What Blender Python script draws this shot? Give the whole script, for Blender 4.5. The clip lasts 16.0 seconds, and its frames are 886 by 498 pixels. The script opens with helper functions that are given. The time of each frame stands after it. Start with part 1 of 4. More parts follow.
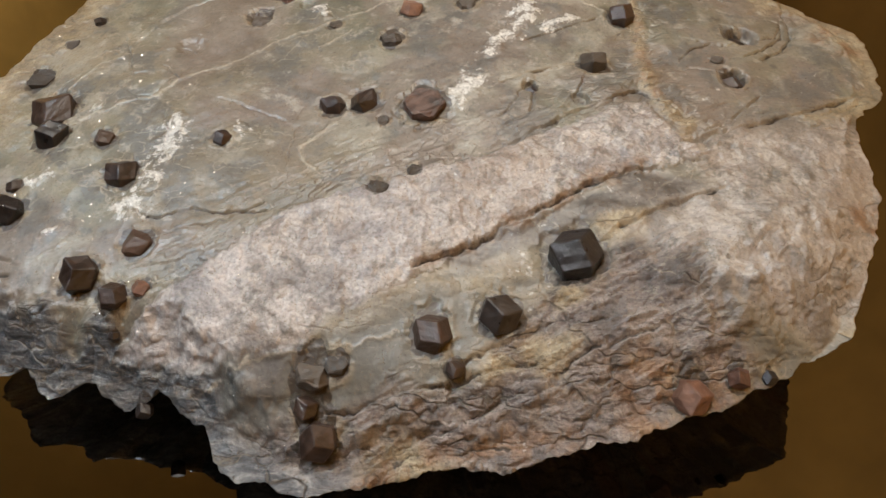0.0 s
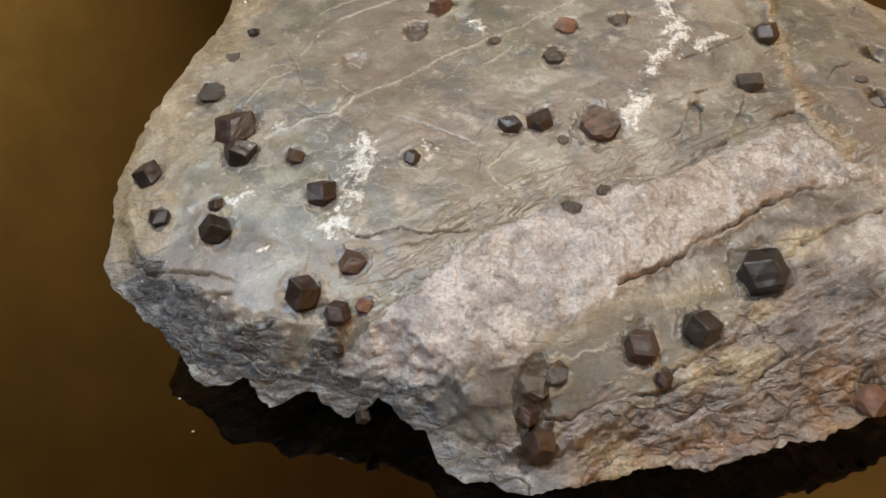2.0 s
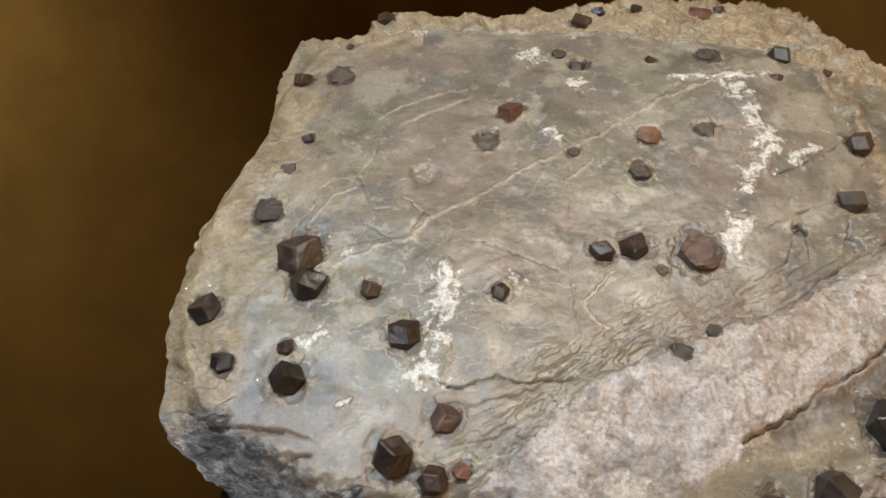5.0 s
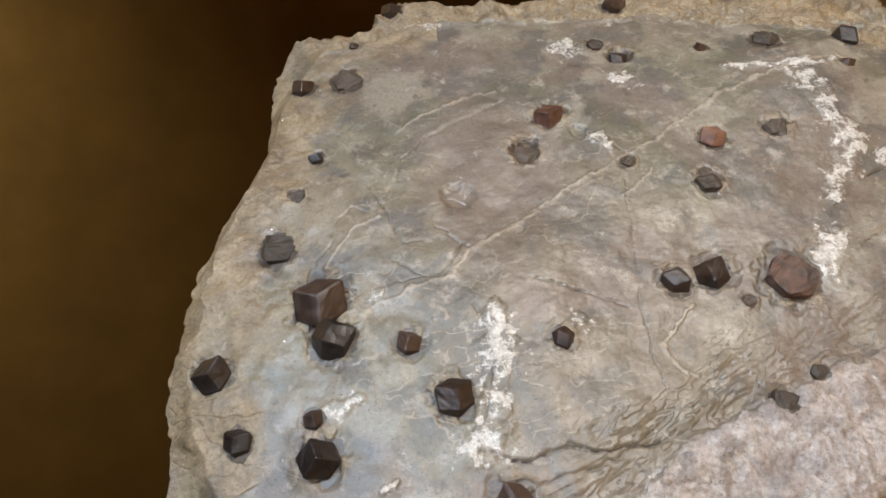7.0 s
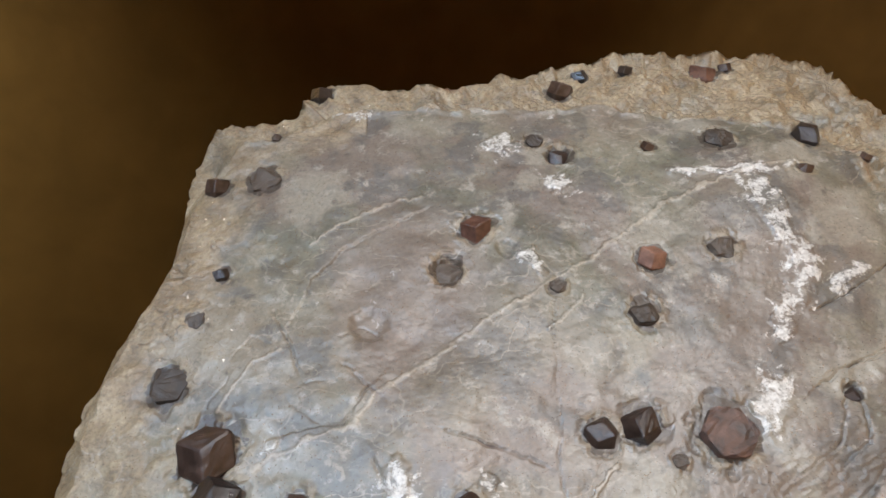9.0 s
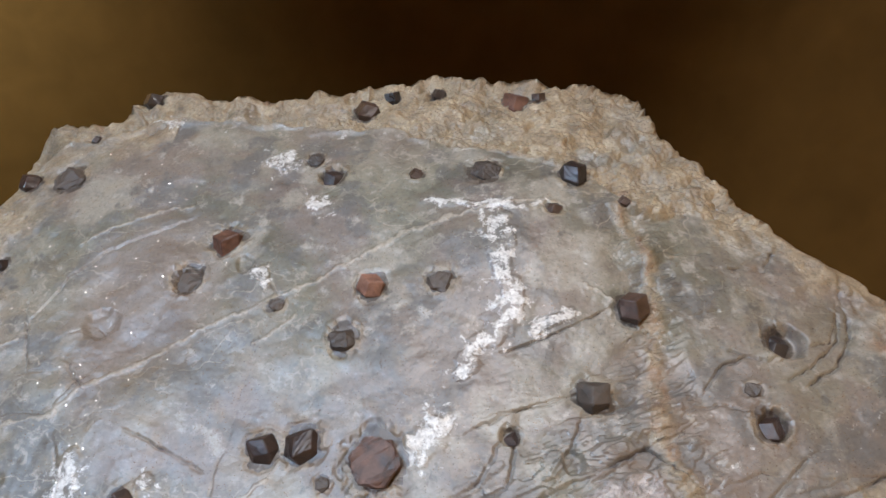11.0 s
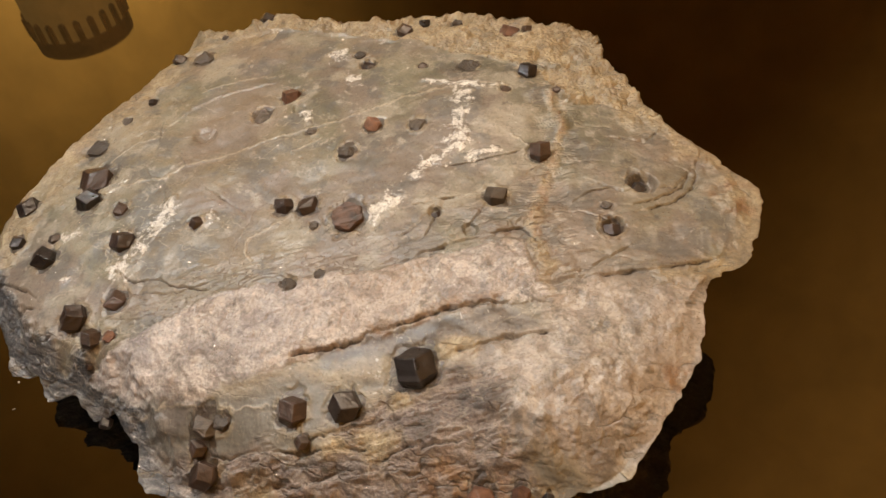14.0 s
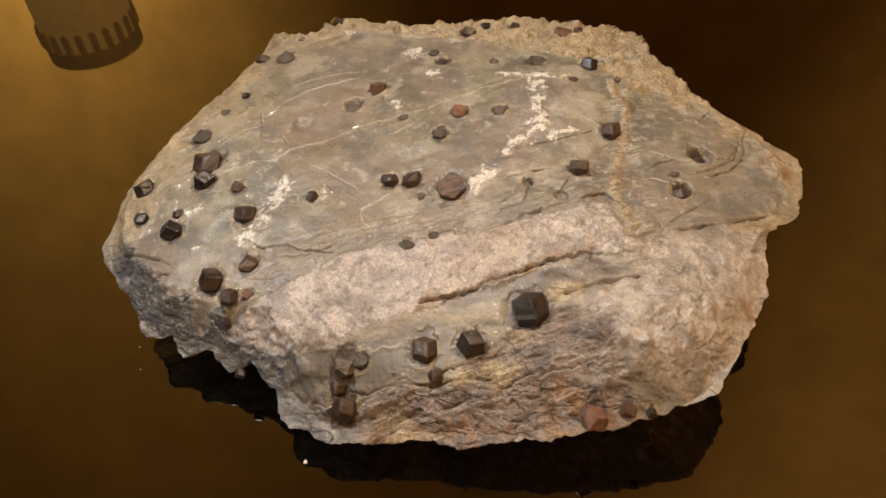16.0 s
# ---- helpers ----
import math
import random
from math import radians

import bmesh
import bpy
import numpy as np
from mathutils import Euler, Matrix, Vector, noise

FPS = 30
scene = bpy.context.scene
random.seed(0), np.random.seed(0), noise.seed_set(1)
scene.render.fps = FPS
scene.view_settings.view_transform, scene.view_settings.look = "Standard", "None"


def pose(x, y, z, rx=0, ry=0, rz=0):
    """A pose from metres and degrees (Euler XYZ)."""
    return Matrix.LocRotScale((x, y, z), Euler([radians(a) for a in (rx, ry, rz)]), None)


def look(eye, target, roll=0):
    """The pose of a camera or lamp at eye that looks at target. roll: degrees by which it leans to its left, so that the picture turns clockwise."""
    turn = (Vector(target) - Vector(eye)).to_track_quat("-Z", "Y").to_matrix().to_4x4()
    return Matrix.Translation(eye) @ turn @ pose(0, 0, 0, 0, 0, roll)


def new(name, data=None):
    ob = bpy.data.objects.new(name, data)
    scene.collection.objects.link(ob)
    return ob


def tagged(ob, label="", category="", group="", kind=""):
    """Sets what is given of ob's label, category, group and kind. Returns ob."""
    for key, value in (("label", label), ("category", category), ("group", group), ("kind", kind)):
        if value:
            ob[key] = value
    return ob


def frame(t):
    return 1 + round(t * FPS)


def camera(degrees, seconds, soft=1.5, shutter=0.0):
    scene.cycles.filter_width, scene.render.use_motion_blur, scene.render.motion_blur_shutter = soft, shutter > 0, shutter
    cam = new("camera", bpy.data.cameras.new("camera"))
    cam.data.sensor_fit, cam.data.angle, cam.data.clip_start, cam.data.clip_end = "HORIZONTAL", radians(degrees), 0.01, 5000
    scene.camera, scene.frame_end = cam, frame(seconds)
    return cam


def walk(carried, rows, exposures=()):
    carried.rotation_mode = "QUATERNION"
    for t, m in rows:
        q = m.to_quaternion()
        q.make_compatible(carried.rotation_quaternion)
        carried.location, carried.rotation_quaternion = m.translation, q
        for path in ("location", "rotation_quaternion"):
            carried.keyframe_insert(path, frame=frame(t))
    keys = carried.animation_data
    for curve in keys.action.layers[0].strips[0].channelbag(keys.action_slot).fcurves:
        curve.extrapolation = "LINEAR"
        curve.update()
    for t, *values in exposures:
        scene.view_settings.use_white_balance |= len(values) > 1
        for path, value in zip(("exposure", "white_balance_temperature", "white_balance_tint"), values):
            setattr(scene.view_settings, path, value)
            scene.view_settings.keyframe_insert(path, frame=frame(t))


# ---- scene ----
cam = camera(61.4, 16.0)
PATH = [
    (0, (0.021, -0.004, 0.344), (-0.083, 1.405, -1.072), -3.0),
    (0.5, (0.007, -0.005, 0.343), (-0.068, 1.386, -1.092), -3.2),
    (1, (-0.029, -0.01, 0.358), (-0.078, 1.336, -1.121), -3.0),
    (1.5, (-0.062, -0.007, 0.373), (-0.096, 1.311, -1.131), -2.1),
    (2, (-0.09, -0.003, 0.389), (-0.121, 1.318, -1.113), -1.3),
    (2.5, (-0.094, 0.021, 0.408), (-0.126, 1.339, -1.095), -1.3),
    (3, (-0.097, 0.041, 0.422), (-0.131, 1.37, -1.073), -1.2),
    (3.5, (-0.089, 0.058, 0.428), (-0.122, 1.414, -1.042), -1.3),
    (4, (-0.086, 0.073, 0.431), (-0.112, 1.443, -1.025), -1.3),
    (4.5, (-0.107, 0.074, 0.431), (-0.113, 1.438, -1.031), -1.0),
    (4.7, (-0.128, 0.064, 0.42), (-0.107, 1.43, -1.041), 0.0),
    (6.8, (-0.183, 0.121, 0.374), (-0.086, 1.442, -1.124), -0.2),
    (7, (-0.176, 0.128, 0.377), (-0.082, 1.448, -1.123), -0.7),
    (7.5, (-0.146, 0.141, 0.381), (-0.055, 1.467, -1.113), -1.8),
    (8, (-0.138, 0.163, 0.382), (-0.042, 1.484, -1.116), -1.6),
    (8.2, (-0.138, 0.171, 0.384), (-0.044, 1.494, -1.113), -1.3),
    (10.3, (-0.033, 0.205, 0.407), (-0.042, 1.493, -1.124), -1.3),
    (10.5, (-0.007, 0.207, 0.41), (-0.072, 1.484, -1.128), -2.5),
    (11, (0.042, 0.195, 0.411), (-0.121, 1.479, -1.114), -4.2),
    (11.5, (0.11, 0.177, 0.412), (-0.133, 1.476, -1.09), -5.9),
    (12, (0.173, 0.158, 0.422), (-0.141, 1.46, -1.064), -7.3),
    (12.5, (0.187, 0.132, 0.425), (-0.209, 1.439, -1.035), -8.1),
    (13, (0.185, 0.087, 0.428), (-0.278, 1.402, -1.006), -7.5),
    (13.5, (0.173, 0.05, 0.437), (-0.337, 1.34, -1.004), -8.2),
    (14, (0.18, 0.015, 0.445), (-0.351, 1.309, -0.985), -8.1),
    (14.5, (0.18, -0.009, 0.452), (-0.355, 1.285, -0.976), -8.4),
    (15, (0.171, -0.043, 0.46), (-0.351, 1.272, -0.954), -7.2),
    (15.5, (0.152, -0.064, 0.465), (-0.347, 1.268, -0.941), -6.1),
    (16, (0.106, -0.086, 0.478), (-0.312, 1.276, -0.926), -5.4),
]
EXPOSURES = [(0, -0.19, 6100, 8), (1.5, -0.15, 6000, 8), (4.5, -0.1, 6050, 7), (7, -0.19, 5850, 10), (8, -0.2, 5750, 10), (10.5, -0.2, 5200, 11), (11.5, -0.18, 5400, 12), (12.5, -0.13, 6150, 14), (13.5, -0.12, 7250, 14), (16, -0.1, 7600, 15)]
walk(cam, [(t, look(eye, target, roll)) for t, eye, target, roll in PATH], EXPOSURES)

# ---- light ----
TABLE = 0.02          # height of the polished table top
world = bpy.data.worlds.new("room_dark")
world.use_nodes = True
world.node_tree.nodes["Background"].inputs[0].default_value = (0.50, 0.36, 0.20, 1)
world.node_tree.nodes["Background"].inputs[1].default_value = 0.03
scene.world = world


def spot(name, eye, target, watts, colour, cone, size, blend=0.5):
    lamp = bpy.data.lights.new(name, "SPOT")
    lamp.energy, lamp.color, lamp.spot_size, lamp.spot_blend, lamp.shadow_soft_size = watts, colour, radians(cone), blend, size
    ob = new(name, lamp)
    ob.matrix_world = look(eye, target)
    return ob


# three ceiling spots over the specimen, one of them cool
spot("ceiling_spot", (0.14, 0.62, 1.90), (-0.02, 0.34, 0.08), 88, (1.0, 0.85, 0.68), 30, 0.05, 1.0)
spot("ceiling_spot", (-0.60, -0.35, 1.85), (-0.02, 0.30, 0.08), 56, (0.98, 0.95, 0.92), 30, 0.05, 1.0)
spot("ceiling_spot", (-0.92, 0.40, 1.90), (-0.08, 0.33, 0.08), 82, (0.70, 0.87, 1.0), 30, 0.05, 1.0)
# unseen fill lamps aimed up, added to give the dim brown room its glow
spot("cove_uplight", (-2.40, 2.50, -0.6), (-2.62, 2.75, 1.3), 470, (1.0, 0.84, 0.42), 108, 0.15, 1.0)
spot("cove_uplight", (1.9, -0.7, -0.6), (1.5, -0.4, 2.5), 630, (1.0, 0.78, 0.40), 165, 0.15, 1.0)
spot("cove_uplight", (2.3, 2.4, -0.6), (2.3, 2.5, 2.0), 38, (1.0, 0.74, 0.36), 165, 0.15, 1.0)


# ---- materials ----
def material(name):
    m = bpy.data.materials.new(name)
    m.use_nodes = True
    return m, m.node_tree.nodes, m.node_tree.links, m.node_tree.nodes["Principled BSDF"]


def put(links, socket, value):
    if isinstance(value, bpy.types.NodeSocket):
        links.new(value, socket)
    else:
        socket.default_value = value


def math_node(nodes, links, op, a, b=0.0, c=0.0, clamp=False):
    n = nodes.new("ShaderNodeMath")
    n.operation, n.use_clamp = op, clamp
    for socket, value in zip(n.inputs, (a, b, c)):
        put(links, socket, value)
    return n.outputs[0]


def mix_node(nodes, links, fac, a, b, blend="MIX"):
    n = nodes.new("ShaderNodeMix")
    n.data_type, n.blend_type = "RGBA", blend
    put(links, n.inputs["Factor"], fac)
    for socket, value in ((n.inputs[6], a), (n.inputs[7], b)):
        put(links, socket, value if isinstance(value, bpy.types.NodeSocket) else (*value, 1))
    return n.outputs[2]


def noise_node(nodes, links, scale, detail=4, rough=0.55, distortion=0.0, vector=None):
    n = nodes.new("ShaderNodeTexNoise")
    n.inputs["Scale"].default_value, n.inputs["Detail"].default_value = scale, detail
    n.inputs["Roughness"].default_value, n.inputs["Distortion"].default_value = rough, distortion
    if vector is not None:
        links.new(vector, n.inputs["Vector"])
    return n.outputs["Fac"]


def ramp_node(nodes, links, fac, *stops):
    n = nodes.new("ShaderNodeValToRGB")
    links.new(fac, n.inputs[0])
    while len(n.color_ramp.elements) < len(stops):
        n.color_ramp.elements.new(0.5)
    for e, (at, c) in zip(n.color_ramp.elements, stops):
        e.position, e.color = at, ((c, c, c, 1) if isinstance(c, (int, float)) else (*c, 1))
    return n.outputs[0]


def rock_material():
    m, nodes, links, bsdf = material("garnet_schist")
    at = {}
    for key in ("quartz", "grey", "pink", "white", "rust", "crack_shade", "tan", "line", "flank", "dark", "milk", "brown"):
        a = nodes.new("ShaderNodeAttribute")
        a.attribute_name = key
        at[key] = a.outputs["Fac"]
    co = nodes.new("ShaderNodeTexCoord").outputs["Object"]
    stretch = nodes.new("ShaderNodeMapping")
    stretch.inputs["Rotation"].default_value = (0, 0, radians(-24))
    stretch.inputs["Scale"].default_value = (0.5, 1.4, 1.8)
    links.new(co, stretch.inputs["Vector"])
    n_big = noise_node(nodes, links, 18, 6, 0.62, 0.3, co)
    n_hue = noise_node(nodes, links, 11, 5, 0.6, 0.4, co)
    n_mid = noise_node(nodes, links, 80, 6, 0.64, 0.2, co)
    n_fine = noise_node(nodes, links, 520, 4, 0.6, 0.0, co)
    n_lay = noise_node(nodes, links, 120, 6, 0.65, 0.8, stretch.outputs[0])
    cells = nodes.new("ShaderNodeTexVoronoi")
    cells.feature = "SMOOTH_F1"
    cells.inputs["Scale"].default_value, cells.inputs["Smoothness"].default_value = 110, 0.6
    warp = nodes.new("ShaderNodeVectorMath")
    warp.operation = "MULTIPLY_ADD"
    tex = nodes.new("ShaderNodeTexNoise")
    tex.inputs["Scale"].default_value = 60
    links.new(co, tex.inputs["Vector"])
    links.new(tex.outputs["Color"], warp.inputs[0])
    warp.inputs[1].default_value = (0.02, 0.02, 0.02)
    links.new(co, warp.inputs[2])
    links.new(warp.outputs[0], cells.inputs["Vector"])
    blobs = nodes.new("ShaderNodeTexVoronoi")
    blobs.inputs["Scale"].default_value, blobs.inputs["Detail"].default_value = 95, 1.5
    links.new(warp.outputs[0], blobs.inputs["Vector"])
    blot = nodes.new("ShaderNodeSeparateColor")
    links.new(blobs.outputs["Color"], blot.inputs[0])
    n_pat = noise_node(nodes, links, 40, 5, 0.62, 0.3, co)
    n_soft = noise_node(nodes, links, 26, 3, 0.5, 0.6, co)
    n_dust = noise_node(nodes, links, 95, 6, 0.7, 0.1, co)
    n_wide = noise_node(nodes, links, 7, 3, 0.5, 0.5, co)
    schist = ramp_node(nodes, links, n_soft, (0.36, (0.112, 0.108, 0.078)), (0.5, (0.178, 0.168, 0.120)), (0.64, (0.250, 0.230, 0.168)))
    schist = mix_node(nodes, links, ramp_node(nodes, links, n_wide, (0.46, 0.0), (0.60, 0.5)), schist, (0.205, 0.160, 0.116))
    schist = mix_node(nodes, links, ramp_node(nodes, links, n_hue, (0.46, 0.0), (0.56, 0.75)), schist, (0.190, 0.150, 0.124))
    schist = mix_node(nodes, links, ramp_node(nodes, links, n_pat, (0.51, 0.0), (0.59, 0.7)), schist, (0.112, 0.108, 0.098))
    schist = mix_node(nodes, links, ramp_node(nodes, links, n_big, (0.53, 0.0), (0.60, 0.75)), schist, (0.32, 0.292, 0.232))
    schist = mix_node(nodes, links, ramp_node(nodes, links, n_dust, (0.57, 0.0), (0.66, 0.75)), schist, (0.37, 0.34, 0.285))
    schist = mix_node(nodes, links, ramp_node(nodes, links, n_dust, (0.32, 0.75), (0.41, 0.0)), schist, (0.080, 0.072, 0.060))
    quartz = ramp_node(nodes, links, blot.outputs[0], (0.05, (0.22, 0.185, 0.165)), (0.30, (0.345, 0.295, 0.258)), (0.65, (0.41, 0.36, 0.32)), (0.95, (0.56, 0.51, 0.46)))
    quartz = mix_node(nodes, links, ramp_node(nodes, links, n_dust, (0.38, 0.9), (0.48, 0.0)), quartz, (0.17, 0.158, 0.142))
    quartz = mix_node(nodes, links, ramp_node(nodes, links, n_pat, (0.50, 0.0), (0.60, 0.7)), quartz, (0.22, 0.192, 0.178))
    quartz = mix_node(nodes, links, ramp_node(nodes, links, n_hue, (0.48, 0.0), (0.62, 0.45)), quartz, (0.37, 0.285, 0.21))
    quartz = mix_node(nodes, links, 1.0, quartz, (0.87, 0.87, 0.885), "MULTIPLY")
    milk = ramp_node(nodes, links, n_pat, (0.40, (0.56, 0.515, 0.49)), (0.52, (0.40, 0.368, 0.355)), (0.62, (0.265, 0.245, 0.245)))
    quartz = mix_node(nodes, links, math_node(nodes, links, "MULTIPLY", at["milk"], 0.75), quartz, milk)
    pink = ramp_node(nodes, links, n_lay, (0.32, (0.115, 0.098, 0.088)), (0.46, (0.225, 0.186, 0.160)), (0.58, (0.330, 0.278, 0.235)), (0.76, (0.47, 0.41, 0.345)))
    pink = mix_node(nodes, links, ramp_node(nodes, links, n_mid, (0.54, 0.0), (0.72, 0.6)), pink, (0.36, 0.285, 0.19))
    pink = mix_node(nodes, links, ramp_node(nodes, links, n_pat, (0.50, 0.0), (0.66, 0.7)), pink, (0.150, 0.130, 0.120))
    pink = mix_node(nodes, links, ramp_node(nodes, links, n_dust, (0.36, 0.85), (0.46, 0.0)), pink, (0.085, 0.070, 0.062))
    pink = mix_node(nodes, links, 1.0, pink, (0.92, 0.91, 0.94), "MULTIPLY")
    grey = ramp_node(nodes, links, n_lay, (0.25, (0.120, 0.116, 0.100)), (0.55, (0.175, 0.166, 0.142)), (0.8, (0.25, 0.23, 0.195)))
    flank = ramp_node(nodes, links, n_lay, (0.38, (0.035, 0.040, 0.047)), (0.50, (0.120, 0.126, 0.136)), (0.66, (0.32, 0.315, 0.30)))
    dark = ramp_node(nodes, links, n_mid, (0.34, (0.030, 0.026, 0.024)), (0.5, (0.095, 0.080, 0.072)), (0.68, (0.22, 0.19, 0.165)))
    tan = ramp_node(nodes, links, n_mid, (0.28, (0.15, 0.112, 0.062)), (0.5, (0.33, 0.255, 0.150)), (0.72, (0.52, 0.435, 0.29)))
    tan = mix_node(nodes, links, ramp_node(nodes, links, n_dust, (0.30, 0.7), (0.42, 0.0)), tan, (0.13, 0.105, 0.075))
    rust = ramp_node(nodes, links, n_mid, (0.3, (0.11, 0.055, 0.028)), (0.55, (0.28, 0.165, 0.090)), (0.8, (0.42, 0.29, 0.175)))
    brown = ramp_node(nodes, links, n_pat, (0.36, (0.145, 0.112, 0.088)), (0.52, (0.195, 0.155, 0.122)), (0.68, (0.265, 0.22, 0.175)))
    c = schist
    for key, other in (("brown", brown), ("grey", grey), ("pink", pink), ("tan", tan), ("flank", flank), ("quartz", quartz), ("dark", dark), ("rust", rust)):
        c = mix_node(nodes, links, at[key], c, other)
    n_edge = noise_node(nodes, links, 190, 6, 0.68, 0.9, co)
    line = math_node(nodes, links, "MULTIPLY_ADD", math_node(nodes, links, "SUBTRACT", n_edge, 0.5), 1.5, at["line"])
    c = mix_node(nodes, links, ramp_node(nodes, links, line, (0.58, 0.0), (0.95, 0.62)), c, (0.46, 0.405, 0.315))
    n_crust = noise_node(nodes, links, 170, 6, 0.70, 0.3, co)
    crust = math_node(nodes, links, "MULTIPLY_ADD", math_node(nodes, links, "SUBTRACT", n_crust, 0.5), 3.2, at["white"])
    white = ramp_node(nodes, links, n_fine, (0.3, (0.50, 0.47, 0.42)), (0.6, (0.76, 0.74, 0.69)))
    c = mix_node(nodes, links, ramp_node(nodes, links, crust, (0.72, 0.0), (0.96, 0.8)), c, white)
    # cracks, seams and sockets: the dark colour carries part of their shade
    split = math_node(nodes, links, "MULTIPLY_ADD", math_node(nodes, links, "SUBTRACT", n_edge, 0.5), 1.0, at["crack_shade"])
    c = mix_node(nodes, links, ramp_node(nodes, links, split, (0.72, 0.0), (0.90, 0.9)), c, (0.045, 0.032, 0.022))
    fiss = nodes.new("ShaderNodeTexVoronoi")
    fiss.feature = "DISTANCE_TO_EDGE"
    fiss.inputs["Scale"].default_value = 38
    bent = nodes.new("ShaderNodeVectorMath")
    bent.operation = "MULTIPLY_ADD"
    links.new(tex.outputs["Color"], bent.inputs[0])
    bent.inputs[1].default_value = (0.03, 0.03, 0.03)
    links.new(stretch.outputs[0], bent.inputs[2])
    links.new(bent.outputs[0], fiss.inputs["Vector"])
    # fine fissures: dark lines, their shade mostly painted, with a little bump
    thin = ramp_node(nodes, links, math_node(nodes, links, "MULTIPLY_ADD", math_node(nodes, links, "SUBTRACT", n_edge, 0.5), 0.10, fiss.outputs["Distance"]), (0.0, 1.0), (0.045, 0.0))
    broken = math_node(nodes, links, "MAXIMUM", math_node(nodes, links, "MAXIMUM", at["pink"], at["flank"]), math_node(nodes, links, "MULTIPLY_ADD", at["tan"], 0.45, 0.04))
    broken = math_node(nodes, links, "MULTIPLY", broken, ramp_node(nodes, links, n_big, (0.44, 0.0), (0.56, 1.0)))
    thin = math_node(nodes, links, "MULTIPLY", thin, broken)
    c = mix_node(nodes, links, math_node(nodes, links, "MULTIPLY", thin, 0.85), c, (0.05, 0.038, 0.028))
    pale = ramp_node(nodes, links, math_node(nodes, links, "MULTIPLY_ADD", math_node(nodes, links, "SUBTRACT", n_edge, 0.5), 0.16, fiss.outputs["Distance"]), (0.0, 1.0), (0.022, 0.0))
    pale = math_node(nodes, links, "MULTIPLY", pale, ramp_node(nodes, links, n_hue, (0.40, 0.6), (0.54, 0.0)))
    c = mix_node(nodes, links, pale, c, (0.38, 0.34, 0.27))
    n_scratch = noise_node(nodes, links, 300, 5, 0.75, 0.6, stretch.outputs[0])
    c = mix_node(nodes, links, ramp_node(nodes, links, n_scratch, (0.60, 0.0), (0.70, 0.45)), c, (0.40, 0.37, 0.31))
    c = mix_node(nodes, links, ramp_node(nodes, links, n_scratch, (0.30, 0.5), (0.39, 0.0)), c, (0.06, 0.052, 0.044))
    speck = ramp_node(nodes, links, n_fine, (0.34, 0.68), (0.5, 1.0), (0.68, 1.28))
    coarse = math_node(nodes, links, "MAXIMUM", math_node(nodes, links, "MAXIMUM", at["quartz"], at["pink"]), math_node(nodes, links, "MAXIMUM", at["tan"], at["flank"]))
    c = mix_node(nodes, links, math_node(nodes, links, "MULTIPLY_ADD", coarse, 0.4, 0.45), c, speck, "MULTIPLY")
    links.new(c, bsdf.inputs["Base Color"])
    # mica flakes: small cells, each with its own lie
    vor = nodes.new("ShaderNodeTexVoronoi")
    vor.inputs["Scale"].default_value = 2000
    links.new(co, vor.inputs["Vector"])
    sep = nodes.new("ShaderNodeSeparateColor")
    links.new(vor.outputs["Color"], sep.inputs[0])
    flake = math_node(nodes, links, "GREATER_THAN", sep.outputs[0], 0.95)
    near = math_node(nodes, links, "LESS_THAN", vor.outputs["Distance"], 0.38)
    flake = math_node(nodes, links, "MULTIPLY", flake, near)
    rugged = math_node(nodes, links, "MULTIPLY_ADD", coarse, 0.68, 0.12)
    sheet = math_node(nodes, links, "MAXIMUM", math_node(nodes, links, "MAXIMUM", at["pink"], at["flank"]), math_node(nodes, links, "MULTIPLY_ADD", at["tan"], 0.4, 0.0))
    sheet = math_node(nodes, links, "MULTIPLY", sheet, math_node(nodes, links, "SUBTRACT", 1.0, at["quartz"]))
    h = math_node(nodes, links, "MULTIPLY_ADD", n_mid, 1.1, math_node(nodes, links, "MULTIPLY", n_fine, 0.22))
    h = math_node(nodes, links, "MULTIPLY_ADD", math_node(nodes, links, "MULTIPLY", cells.outputs["Distance"], -1.5), at["quartz"], h)
    h = math_node(nodes, links, "MULTIPLY", h, rugged)
    h = math_node(nodes, links, "MULTIPLY_ADD", n_lay, sheet, h)
    gritty = noise_node(nodes, links, 260, 8, 0.72, 0.0, co)
    h = math_node(nodes, links, "MULTIPLY_ADD", gritty, math_node(nodes, links, "MULTIPLY", rugged, math_node(nodes, links, "MULTIPLY_ADD", at["quartz"], -0.22, 0.42)), h)
    h = math_node(nodes, links, "MULTIPLY_ADD", thin, -0.6, h)
    bump = nodes.new("ShaderNodeBump")
    bump.inputs["Strength"].default_value, bump.inputs["Distance"].default_value = 0.8, 0.0022
    links.new(h, bump.inputs["Height"])
    links.new(bump.outputs[0], bsdf.inputs["Normal"])
    put(links, bsdf.inputs["Roughness"], ramp_node(nodes, links, n_mid, (0.3, 0.39), (0.7, 0.52)))
    bsdf.inputs["Specular IOR Level"].default_value = 0.9
    # the flakes shine by themselves as small tilted mirrors
    tilt = nodes.new("ShaderNodeVectorMath")
    tilt.operation = "SUBTRACT"
    links.new(vor.outputs["Color"], tilt.inputs[0])
    tilt.inputs[1].default_value = (0.5, 0.5, 0.5)
    geo = nodes.new("ShaderNodeNewGeometry")
    add = nodes.new("ShaderNodeVectorMath")
    add.operation = "MULTIPLY_ADD"
    links.new(tilt.outputs[0], add.inputs[0])
    add.inputs[1].default_value = (1.25, 1.25, 1.25)
    links.new(geo.outputs["Normal"], add.inputs[2])
    nrm = nodes.new("ShaderNodeVectorMath")
